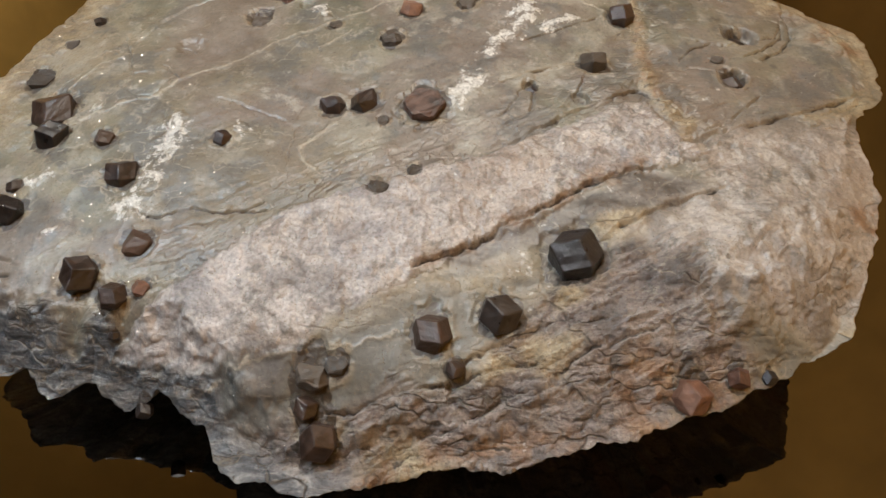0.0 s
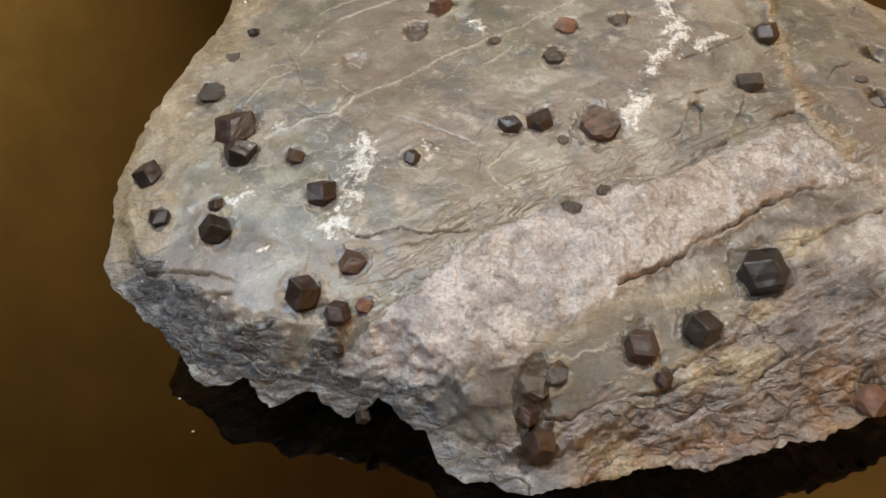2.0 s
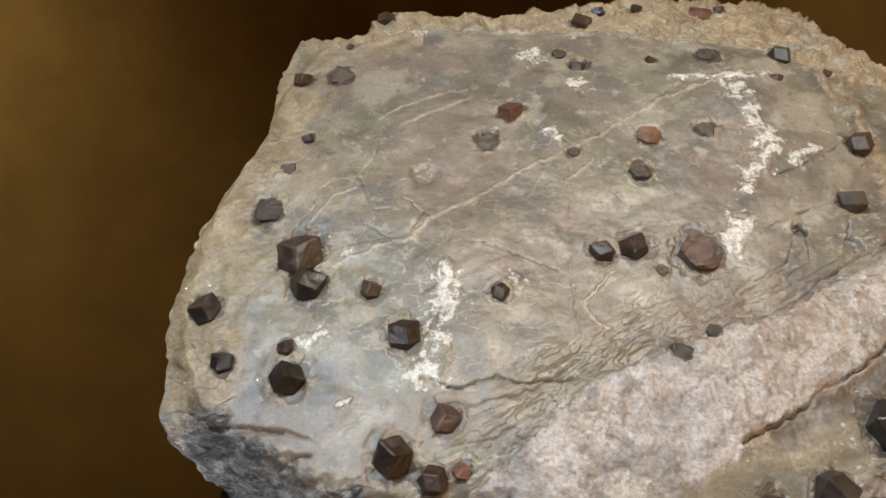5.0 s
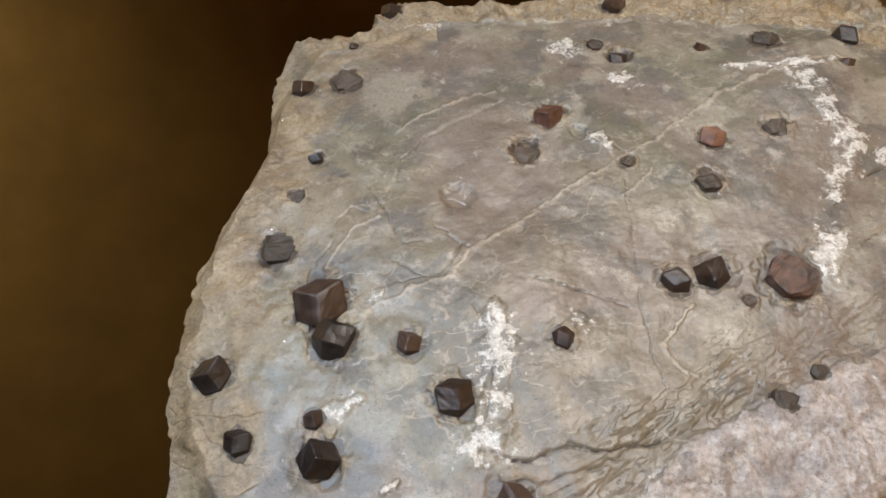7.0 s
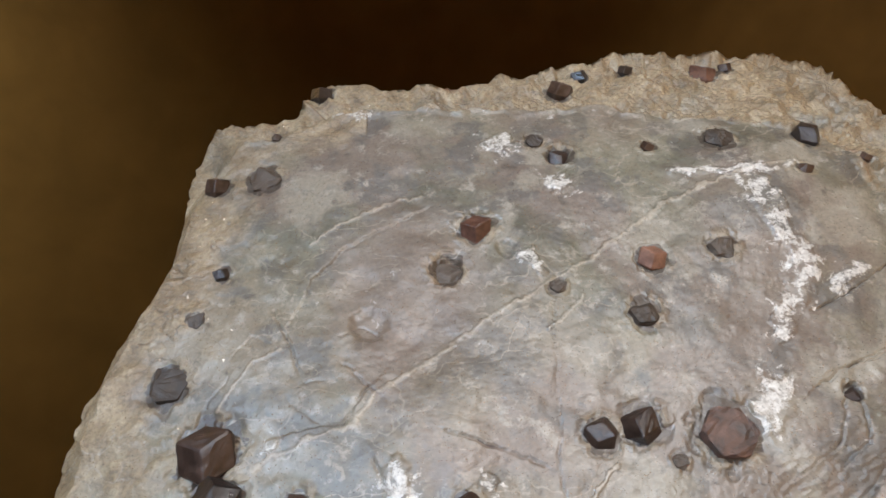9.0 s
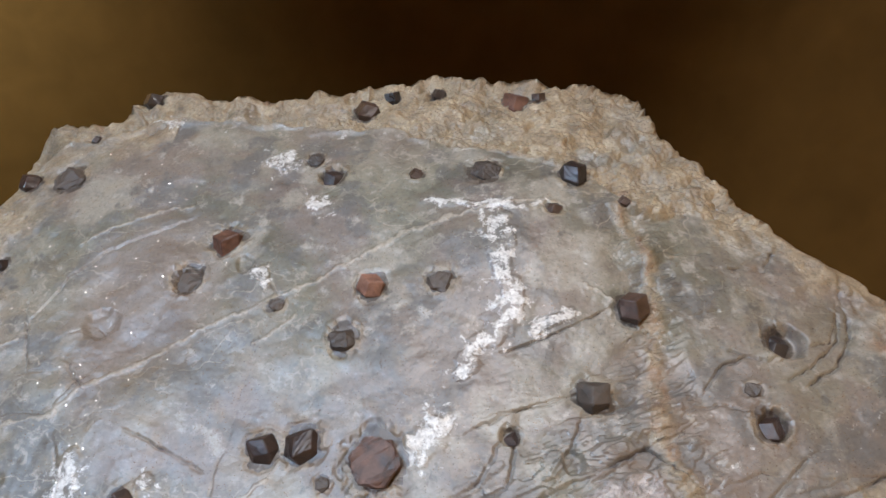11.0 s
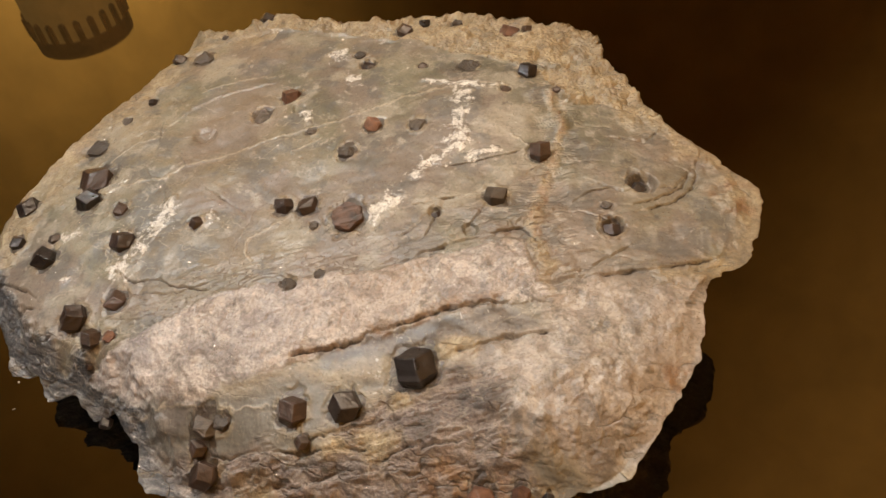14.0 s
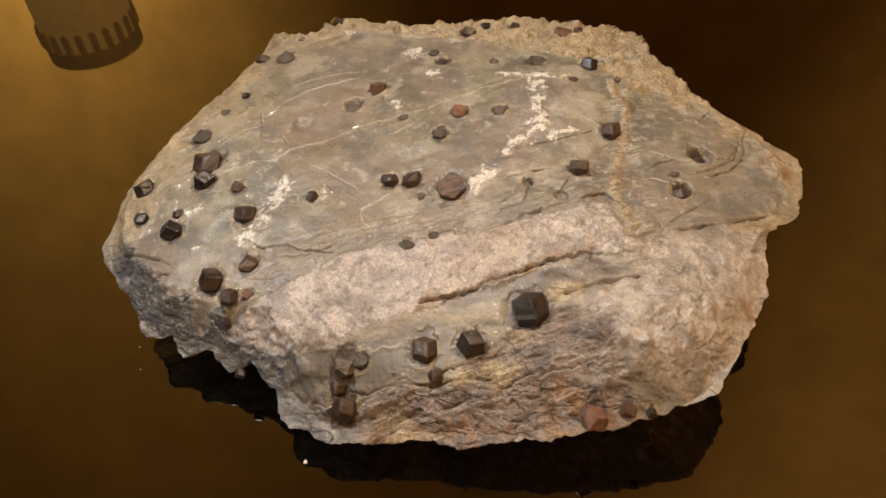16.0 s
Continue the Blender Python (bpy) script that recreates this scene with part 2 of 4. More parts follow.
    nrm.operation = "NORMALIZE"
    links.new(add.outputs[0], nrm.inputs[0])
    gloss = nodes.new("ShaderNodeBsdfGlossy")
    gloss.inputs["Roughness"].default_value = 0.22
    gloss.inputs["Color"].default_value = (0.80, 0.78, 0.74, 1)
    links.new(nrm.outputs[0], gloss.inputs["Normal"])
    mixs = nodes.new("ShaderNodeMixShader")
    links.new(math_node(nodes, links, "MULTIPLY", flake, 0.65), mixs.inputs[0])
    links.new(bsdf.outputs[0], mixs.inputs[1])
    links.new(gloss.outputs[0], mixs.inputs[2])
    links.new(mixs.outputs[0], nodes["Material Output"].inputs["Surface"])
    return m


def garnet_material(name, deep, pale, rough):
    m, nodes, links, bsdf = material(name)
    co = nodes.new("ShaderNodeTexCoord").outputs["Object"]
    info = nodes.new("ShaderNodeObjectInfo").outputs["Random"]
    n1 = noise_node(nodes, links, 160, 5, 0.6, 0.5, co)
    n2 = noise_node(nodes, links, 900, 4, 0.65, 0, co)
    fac = math_node(nodes, links, "MULTIPLY_ADD", info, 0.35, math_node(nodes, links, "SUBTRACT", n1, 0.18))
    c = ramp_node(nodes, links, fac, (0.30, deep), (0.62, tuple((a + b) / 2 for a, b in zip(deep, pale))), (0.85, pale))
    links.new(c, bsdf.inputs["Base Color"])
    put(links, bsdf.inputs["Roughness"], ramp_node(nodes, links, n1, (0.3, rough), (0.7, rough + 0.25)))
    bump = nodes.new("ShaderNodeBump")
    bump.inputs["Strength"].default_value, bump.inputs["Distance"].default_value = 0.45, 0.0007
    links.new(math_node(nodes, links, "MULTIPLY_ADD", n2, 0.4, n1), bump.inputs["Height"])
    links.new(bump.outputs[0], bsdf.inputs["Normal"])
    bsdf.inputs["Specular IOR Level"].default_value = 0.6
    return m


def plain_material(name, colour, rough, metal=0.0, scale=30, spread=0.25):
    m, nodes, links, bsdf = material(name)
    co = nodes.new("ShaderNodeTexCoord").outputs["Object"]
    n = noise_node(nodes, links, scale, 5, 0.6, 0.3, co)
    lo, hi = (tuple(v * k for v in colour) for k in (1 - spread, 1 + spread))
    links.new(ramp_node(nodes, links, n, (0.3, lo), (0.7, hi)), bsdf.inputs["Base Color"])
    bsdf.inputs["Roughness"].default_value, bsdf.inputs["Metallic"].default_value = rough, metal
    bump = nodes.new("ShaderNodeBump")
    bump.inputs["Strength"].default_value, bump.inputs["Distance"].default_value = 0.2, 0.001
    links.new(n, bump.inputs["Height"])
    links.new(bump.outputs[0], bsdf.inputs["Normal"])
    return m


def table_material():
    m, nodes, links, bsdf = material("polished_dark_mirror")
    co = nodes.new("ShaderNodeTexCoord").outputs["Object"]
    n = noise_node(nodes, links, 3.0, 4, 0.6, 0.2, co)
    links.new(ramp_node(nodes, links, n, (0.3, (0.195, 0.182, 0.165)), (0.7, (0.215, 0.20, 0.18))), bsdf.inputs["Base Color"])
    put(links, bsdf.inputs["Roughness"], ramp_node(nodes, links, noise_node(nodes, links, 9, 5, 0.6, 0, co), (0.3, 0.025), (0.75, 0.045)))
    bsdf.inputs["Metallic"].default_value = 1.0
    return m


ROCK = rock_material()
GARNET = garnet_material("brown_garnet", (0.022, 0.014, 0.011), (0.105, 0.064, 0.045), 0.28)
RED_GARNET = garnet_material("red_brown_garnet", (0.075, 0.034, 0.022), (0.30, 0.16, 0.105), 0.38)
BLACK_GARNET = garnet_material("near_black_garnet", (0.014, 0.012, 0.012), (0.050, 0.038, 0.032), 0.24)
DULL_GARNET = garnet_material("dull_weathered_garnet", (0.040, 0.031, 0.024), (0.125, 0.098, 0.074), 0.45)
WORN_GARNET = garnet_material("worn_mottled_garnet", (0.020, 0.013, 0.011), (0.26, 0.155, 0.115), 0.45)
TABLE_TOP = table_material()
SHADE = plain_material("self_lit_amber_shade", (0.55, 0.42, 0.24), 0.6, 0.0, 40, 0.1)
# emission stands in for room light that hardly reaches the lamp body
SHADE.node_tree.nodes["Principled BSDF"].inputs["Emission Color"].default_value = (1.0, 0.62, 0.20, 1)
SHADE.node_tree.nodes["Principled BSDF"].inputs["Emission Strength"].default_value = 0.26
WALL = plain_material("brown_wall_paint", (0.36, 0.235, 0.095), 0.85, 0, 6, 0.18)
CEILING = plain_material("brown_ceiling_paint", (0.34, 0.22, 0.09), 0.9, 0, 5, 0.15)
FLOOR = plain_material("dark_carpet", (0.07, 0.05, 0.03), 0.95, 0, 90, 0.4)
LAMP_BROWN = plain_material("self_lit_smoky_glass", (0.30, 0.20, 0.10), 0.45, 0.0, 40, 0.2)
# collar and slots get a weak emission too, in place of light on them
LAMP_BROWN.node_tree.nodes["Principled BSDF"].inputs["Emission Color"].default_value = (1.0, 0.62, 0.22, 1)
LAMP_BROWN.node_tree.nodes["Principled BSDF"].inputs["Emission Strength"].default_value = 0.10
LAMP_DARK = plain_material("dark_lamp_metal", (0.11, 0.075, 0.04), 0.5, 0.2, 40, 0.2)


# ---- mesh helpers ----
def part(name, bm, mat, parent=None, label="", smooth=False):
    me = bpy.data.meshes.new(name)
    bm.to_mesh(me)
    bm.free()
    me.materials.append(mat)
    if smooth:
        me.polygons.foreach_set("use_smooth", [True] * len(me.polygons))
    ob = new(name, me)
    ob.parent = parent
    return tagged(ob, label)


def box(bm, lo, hi):
    m = Matrix.Translation([(a + b) / 2 for a, b in zip(lo, hi)]) @ Matrix.Diagonal([b - a for a, b in zip(lo, hi)] + [1])
    return bmesh.ops.create_cube(bm, size=1, matrix=m)["verts"]


def hash2(i, j, seed):
    h = i * np.uint32(374761393) + j * np.uint32(668265263) + np.uint32((seed * 974634777) & 0xFFFFFFFF)
    h = (h ^ (h >> np.uint32(13))) * np.uint32(1103515245)
    h = (h ^ (h >> np.uint32(16))) * np.uint32(2246822519)
    return ((h ^ (h >> np.uint32(15))) & np.uint32(0xFFFFFF)) / 0xFFFFFF


def value_noise(x, y, scale, seed):
    """Smooth noise from -1 to 1 over the plan."""
    x, y = x * scale, y * scale
    i, j = np.floor(x).astype(np.int64), np.floor(y).astype(np.int64)
    u, v = x - i, y - j
    u, v = u * u * u * (u * (6 * u - 15) + 10), v * v * v * (v * (6 * v - 15) + 10)
    i, j = i.astype(np.uint32), j.astype(np.uint32)
    a, b, c, d = (hash2(i + np.uint32(p), j + np.uint32(q), seed) for p, q in ((0, 0), (1, 0), (0, 1), (1, 1)))
    return 2 * ((a * (1 - u) + b * u) * (1 - v) + (c * (1 - u) + d * u) * v) - 1


def fbm(x, y, scale, octaves, seed, gain=0.5):
    total, amp, norm = 0.0, 1.0, 0.0
    for o in range(octaves):
        ca, sa = math.cos(1.1 * o), math.sin(1.1 * o)
        total = total + amp * value_noise(ca * x - sa * y, sa * x + ca * y, scale * 2.03 ** o, seed + o)
        norm, amp = norm + amp, amp * gain
    return total / norm


def step(a, b, v):
    t = np.clip((v - a) / (b - a), 0, 1)
    return t * t * (3 - 2 * t)


def along(x, y, points):
    """Distance to a line of points in the plan, and the side (positive: left of its way)."""
    best, side = np.full_like(x, 9.0), np.zeros_like(x)
    if len(points) == 1:
        return np.hypot(x - points[0][0], y - points[0][1]), side
    for (ax, ay), (bx, by) in zip(points, points[1:]):
        dx, dy = bx - ax, by - ay
        t = np.clip(((x - ax) * dx + (y - ay) * dy) / (dx * dx + dy * dy), 0, 1)
        d = np.hypot(x - ax - t * dx, y - ay - t * dy)
        near = d < best
        side = np.where(near, np.sign(dx * (y - ay) - dy * (x - ax)), side)
        best = np.where(near, d, best)
    return best, side


def near_line(x, y, points, reach):
    """As along(), worked out only within reach of the line; 9 beyond it."""
    px, py = [p[0] for p in points], [p[1] for p in points]
    close = (x > min(px) - reach) & (x < max(px) + reach) & (y > min(py) - reach) & (y < max(py) + reach)
    d, side = np.full_like(x, 9.0), np.zeros_like(x)
    if close.any():
        d[close], side[close] = along(x[close], y[close], points)
    return d, side


def inside(x, y, points):
    """Signed distance to a closed shape in the plan, positive inside."""
    d, _ = along(x, y, list(points) + [points[0]])
    odd = np.zeros(x.shape, bool)
    for (ax, ay), (bx, by) in zip(points, points[1:] + points[:1]):
        if ay != by:
            odd ^= ((ay > y) != (by > y)) & (x < (bx - ax) * (y - ay) / (by - ay) + ax)
    return np.where(odd, d, -d)


# ---- the rock ----
MID = (-0.02, 0.35)
RIM = [(-0.279, 0.252), (-0.284, 0.290), (-0.282, 0.327), (-0.272, 0.386), (-0.250, 0.437), (-0.247, 0.470), (-0.249, 0.515), (-0.232, 0.530),
       (-0.190, 0.533), (-0.174, 0.562), (-0.138, 0.547), (-0.099, 0.547), (-0.050, 0.555), (-0.020, 0.562), (0.030, 0.562), (0.100, 0.556), (0.116, 0.545),
       (0.126, 0.513), (0.159, 0.477), (0.176, 0.451), (0.200, 0.436), (0.241, 0.405), (0.240, 0.366), (0.233, 0.343), (0.217, 0.322), (0.213, 0.285),
       (0.205, 0.252), (0.196, 0.230), (0.186, 0.209), (0.158, 0.195), (0.117, 0.176), (0.061, 0.163), (0.002, 0.156), (-0.034, 0.146), (-0.058, 0.141),
       (-0.093, 0.155), (-0.105, 0.173), (-0.128, 0.188), (-0.148, 0.183), (-0.163, 0.196), (-0.186, 0.187), (-0.202, 0.200), (-0.219, 0.199), (-0.238, 0.218), (-0.262, 0.236)]
QUARTZ = [(-0.148, 0.198), (-0.103, 0.230), (-0.076, 0.253), (-0.038, 0.269), (0.024, 0.288), (0.076, 0.314), (0.105, 0.325), (0.116, 0.307), (0.132, 0.291),
          (0.081, 0.274), (0.046, 0.253), (0.017, 0.239), (-0.010, 0.220), (-0.045, 0.203), (-0.057, 0.190), (-0.098, 0.189), (-0.124, 0.191)]
BEIGE = [(0.126, 0.303), (0.230, 0.325), (0.225, 0.270), (0.198, 0.222), (0.167, 0.206), (0.134, 0.206), (0.123, 0.216), (0.090, 0.246), (0.131, 0.276)]
SHELF = [(-0.106, 0.183), (-0.044, 0.202), (-0.009, 0.216), (0.049, 0.231), (0.051, 0.222), (0.012, 0.188), (-0.020, 0.177), (-0.072, 0.166)]
PINK = [(0.052, 0.226), (0.107, 0.246), (0.134, 0.203), (0.150, 0.185), (0.059, 0.150), (-0.012, 0.140), (-0.068, 0.135), (-0.110, 0.160), (-0.039, 0.172), (0.020, 0.186)]
RECESS = [(-0.004, 0.231), (0.027, 0.245), (0.063, 0.264), (0.099, 0.280), (0.128, 0.272), (0.110, 0.258), (0.075, 0.252), (0.040, 0.240), (0.010, 0.230)]
FAR_EDGE = [(-0.30, 0.515), (-0.235, 0.508), (-0.190, 0.518), (-0.160, 0.526), (-0.100, 0.519), (-0.060, 0.513), (-0.030, 0.516), (0.000, 0.501), (0.030, 0.496), (0.060, 0.486), (0.090, 0.472), (0.110, 0.452), (0.140, 0.455), (0.26, 0.452)]
GREEN = [(0.123, 0.206), (0.150, 0.204), (0.175, 0.209), (0.200, 0.215), (0.18, 0.18), (0.14, 0.175), (0.122, 0.186)]

# (line, width, depth, drop on its right side)
CRACKS = [
    ([(-0.010, 0.226), (0.010, 0.236), (0.027, 0.246), (0.045, 0.255), (0.063, 0.266), (0.081, 0.275), (0.099, 0.280)], 0.0009, 0.0062, 0.0032),
    ([(0.086, 0.247), (0.091, 0.250), (0.112, 0.261), (0.130, 0.269)], 0.0013, 0.0050, 0.003),
    ([(-0.048, 0.172), (-0.034, 0.173), (-0.020, 0.177), (-0.002, 0.180), (0.020, 0.186), (0.045, 0.192)], 0.0009, 0.0037, 0.003),
    ([(0.061, 0.174), (0.079, 0.180), (0.093, 0.185), (0.112, 0.189), (0.128, 0.195)], 0.0008, 0.0024, 0.002),
    ([(0.077, 0.196), (0.090, 0.200), (0.109, 0.208), (0.115, 0.208)], 0.0007, 0.0024, 0.001),
    ([(-0.027, 0.149), (-0.018, 0.158), (-0.005, 0.162), (0.008, 0.162), (0.035, 0.164), (0.060, 0.168)], 0.0012, 0.0037, 0.003),
    ([(-0.020, 0.281), (0.021, 0.289), (0.031, 0.294), (0.049, 0.303), (0.071, 0.322), (0.088, 0.327), (0.104, 0.336), (0.104, 0.358), (0.113, 0.369)], 0.0006, 0.0011, 0.0004),
    ([(0.016, 0.305), (0.035, 0.316), (0.041, 0.331), (0.046, 0.339)], 0.0006, 0.0018, 0.001),
    ([(0.132, 0.305), (0.158, 0.315), (0.196, 0.325), (0.227, 0.341)], 0.0007, 0.0012, 0.0008),
    ([(0.118, 0.310), (0.135, 0.309), (0.154, 0.319), (0.161, 0.328)], 0.0006, 0.0012, 0.0),
    ([(0.144, 0.382), (0.160, 0.379), (0.170, 0.386), (0.189, 0.391), (0.199, 0.413)], 0.0007, 0.0018, 0.001),
    ([(-0.120, 0.334), (-0.099, 0.325), (-0.082, 0.316)], 0.0007, 0.0015, 0.001),
    ([(-0.255, 0.232), (-0.226, 0.226), (-0.203, 0.229)], 0.0008, 0.0026, 0.001),
    ([(-0.227, 0.208), (-0.200, 0.201), (-0.176, 0.201)], 0.0009, 0.0030, 0.001),
    ([(-0.142, 0.193), (-0.123, 0.188), (-0.108, 0.185)], 0.0010, 0.0030, 0.001),
    ([(0.115, 0.431), (0.142, 0.436)], 0.0005, 0.0012, 0.0),
    ([(0.151, 0.425), (0.168, 0.437)], 0.0005, 0.0012, 0.0),
    ([(0.043, 0.345), (0.065, 0.351), (0.085, 0.362)], 0.0005, 0.0012, 0.001),
    ([(-0.009, 0.177), (0.014, 0.177)], 0.0005, 0.0012, 0.0),
    ([(0.139, 0.228), (0.149, 0.241)], 0.0006, 0.0012, 0.0),
    ([(-0.150, 0.324), (-0.144, 0.307), (-0.145, 0.291), (-0.151, 0.272)], 0.0007, 0.0012, 0.0006),
    ([(-0.066, 0.391), (-0.072, 0.358), (-0.075, 0.322), (-0.078, 0.295), (-0.074, 0.275)], 0.0004, 0.0008, 0.0003),
    ([(-0.193, 0.398), (-0.184, 0.378), (-0.177, 0.360), (-0.170, 0.361)], 0.0008, 0.0014, 0.0006),
    ([(-0.210, 0.376), (-0.203, 0.385), (-0.193, 0.379)], 0.0005, 0.0010, 0.0004),
    ([(-0.211, 0.366), (-0.223, 0.351)], 0.0006, 0.0010, 0.0004),
    ([(-0.160, 0.367), (-0.155, 0.360), (-0.147, 0.353)], 0.0008, 0.0014, 0.0008),
    ([(-0.165, 0.335), (-0.182, 0.352)], 0.0005, 0.0008, 0.0003),
    ([(-0.163, 0.380), (-0.153, 0.386), (-0.144, 0.379)], 0.0006, 0.0012, 0.0006),
    ([(-0.080, 0.268), (-0.066, 0.268), (-0.050, 0.276), (-0.035, 0.284)], 0.0005, 0.0010, 0.0004),
    ([(-0.150, 0.240), (-0.125, 0.248), (-0.100, 0.252), (-0.085, 0.262)], 0.0006, 0.0014, 0.0008),
    ([(0.118, 0.352), (0.135, 0.356), (0.150, 0.353)], 0.0005, 0.0012, 0.0006),
    ([(0.112, 0.402), (0.128, 0.398), (0.142, 0.402)], 0.0005, 0.0010, 0.0005),
    ([(0.122, 0.318), (0.145, 0.326), (0.170, 0.328)], 0.0006, 0.0014, 0.0008),
    ([(0.130, 0.312), (0.160, 0.320), (0.185, 0.330), (0.205, 0.333)], 0.0005, 0.0012, 0.0006),
    ([(0.070, 0.343), (0.090, 0.350), (0.100, 0.358)], 0.0005, 0.0012, 0.0006),
    ([(0.025, 0.290), (0.039, 0.298), (0.053, 0.308), (0.071, 0.317), (0.089, 0.327), (0.102, 0.335)], 0.0007, 0.0028, 0.0018),
    ([(0.102, 0.335), (0.111, 0.330), (0.120, 0.322)], 0.0008, 0.0026, 0.0012),
    ([(0.033, 0.308), (0.044, 0.316), (0.049, 0.329), (0.050, 0.337)], 0.0006, 0.0024, 0.0012),
    ([(0.066, 0.324), (0.072, 0.333), (0.075, 0.342)], 0.0006, 0.0024, 0.0012),
    ([(0.032, 0.339), (0.046, 0.345), (0.062, 0.352), (0.072, 0.355)], 0.0005, 0.0018, 0.0008),
    ([(0.042, 0.373), (0.065, 0.383), (0.087, 0.397)], 0.0005, 0.0018, 0.0010),
    ([(0.134, 0.308), (0.149, 0.314), (0.162, 0.330), (0.167, 0.335)], 0.0008, 0.0032, 0.0014),
    ([(0.121, 0.299), (0.137, 0.306), (0.155, 0.312), (0.181, 0.323), (0.204, 0.335), (0.228, 0.347)], 0.0009, 0.0034, 0.0022),
    ([(0.166, 0.371), (0.182, 0.380), (0.194, 0.394), (0.197, 0.409), (0.186, 0.411)], 0.0007, 0.0030, 0.0014),
    ([(0.176, 0.370), (0.192, 0.380), (0.201, 0.398), (0.202, 0.421)], 0.0008, 0.0034, 0.0020),
    ([(0.131, 0.363), (0.140, 0.374), (0.152, 0.381)], 0.0006, 0.0022, 0.0010),
    ([(0.150, 0.427), (0.167, 0.428), (0.173, 0.439)], 0.0006, 0.0024, 0.0012),
    ([(0.008, 0.179), (0.032, 0.182), (0.057, 0.189), (0.072, 0.196)], 0.0008, 0.0026, 0.0020),
    ([(0.007, 0.183), (0.012, 0.189), (0.028, 0.196), (0.048, 0.205)], 0.0006, 0.0018, 0.0024),
    ([(-0.041, 0.161), (-0.021, 0.165), (-0.002, 0.168), (0.015, 0.172), (0.032, 0.179)], 0.0007, 0.0022, 0.0016),
    ([(0.104, 0.189), (0.113, 0.194), (0.122, 0.196)], 0.0010, 0.0040, 0.0020),
    ([(-0.152, 0.260), (-0.136, 0.255), (-0.119, 0.259), (-0.102, 0.255), (-0.083, 0.258)], 0.0007, 0.0020, 0.0016),
    ([(-0.127, 0.447), (-0.156, 0.433), (-0.176, 0.414), (-0.184, 0.393)], 0.0007, 0.0010, -0.0012),
    ([(-0.149, 0.355), (-0.161, 0.340), (-0.180, 0.338)], 0.0006, 0.0018, 0.0010),
    ([(-0.278, 0.262), (-0.250, 0.246), (-0.232, 0.243), (-0.205, 0.236)], 0.0009, 0.0030, 0.0016),
]
PITS = [(0.170, 0.389, 0.010, 0.006), (0.156, 0.349, 0.008, 0.004), (-0.114, 0.412, 0.009, 0.003), (-0.051, 0.478, 0.008, 0.003), (0.147, 0.191, 0.006, 0.004),
        (-0.084, 0.420, 0.006, 0.002), (0.047, 0.336, 0.005, 0.003), (-0.150, 0.386, 0.010, 0.002), (0.072, 0.327, 0.006, 0.003), (-0.029, 0.269, 0.007, 0.002), (-0.137, 0.184, 0.006, 0.003)]
LINES = [  # thin pale veins: line, width
    ([(-0.198, 0.326), (-0.183, 0.332), (-0.157, 0.339), (-0.149, 0.350), (-0.129, 0.362), (-0.095, 0.385), (-0.068, 0.398), (-0.047, 0.410), (-0.030, 0.421), (-0.009, 0.436), (0.013, 0.445), (0.058, 0.455)], 0.0014),
    ([(-0.123, 0.458), (-0.138, 0.456), (-0.165, 0.443), (-0.179, 0.432)], 0.0011),
    ([(-0.071, 0.374), (-0.054, 0.390)], 0.0012),
    ([(-0.054, 0.314), (-0.064, 0.307), (-0.072, 0.297), (-0.069, 0.289), (-0.061, 0.282)], 0.0012),
    ([(0.080, 0.409), (0.094, 0.402)], 0.0009),
    ([(-0.215, 0.352), (-0.200, 0.372), (-0.188, 0.378)], 0.0008),
    ([(-0.106, 0.183), (-0.070, 0.190), (-0.035, 0.193), (-0.015, 0.199)], 0.0010),
    ([(-0.190, 0.236), (-0.178, 0.244)], 0.0010),
]
CRUSTS = [  # white crust: line, half width
    ([(0.036, 0.444), (0.041, 0.412), (0.045, 0.400), (0.040, 0.388), (0.031, 0.375), (0.025, 0.363)], 0.0095),
    ([(0.056, 0.386), (0.070, 0.394)], 0.0050),
    ([(0.008, 0.326), (0.016, 0.338)], 0.0100),
    ([(-0.140, 0.315), (-0.142, 0.301), (-0.146, 0.282), (-0.151, 0.263)], 0.0120),
    ([(-0.076, 0.494), (-0.087, 0.489), (-0.070, 0.484)], 0.0060),
    ([(-0.051, 0.458)], 0.0080),
    ([(-0.168, 0.531), (-0.154, 0.525)], 0.0055),
    ([(-0.103, 0.310)], 0.0060),
    ([(-0.191, 0.251), (-0.186, 0.256)], 0.0020),
    ([(-0.212, 0.281), (-0.200, 0.283)], 0.0050),
    ([(-0.192, 0.334)], 0.0050),
    ([(-0.072, 0.404), (-0.075, 0.415)], 0.0035),
    ([(0.000, 0.455), (0.020, 0.452), (0.058, 0.453)], 0.0035),
]
RIDGE = [(0.100, 0.470), (0.100, 0.456), (0.111, 0.423), (0.112, 0.397), (0.107, 0.365), (0.106, 0.342), (0.112, 0.327), (0.124, 0.309), (0.130, 0.295)]
RUSTS = [((0.226, 0.392), 0.022), ((0.098, 0.178), 0.024), ((0.120, 0.182), 0.016), ((0.205, 0.262), 0.012), ((-0.20, 0.545), 0.020), ((-0.1, 0.555), 0.014)]


def rim_radius(angle):
    a = np.array([math.atan2(y - MID[1], x - MID[0]) for x, y in RIM])
    r = np.array([math.hypot(y - MID[1], x - MID[0]) for x, y in RIM])
    return np.interp(angle, *(np.array(v) for v in zip(*sorted(zip(a, r)))), period=2 * math.pi)


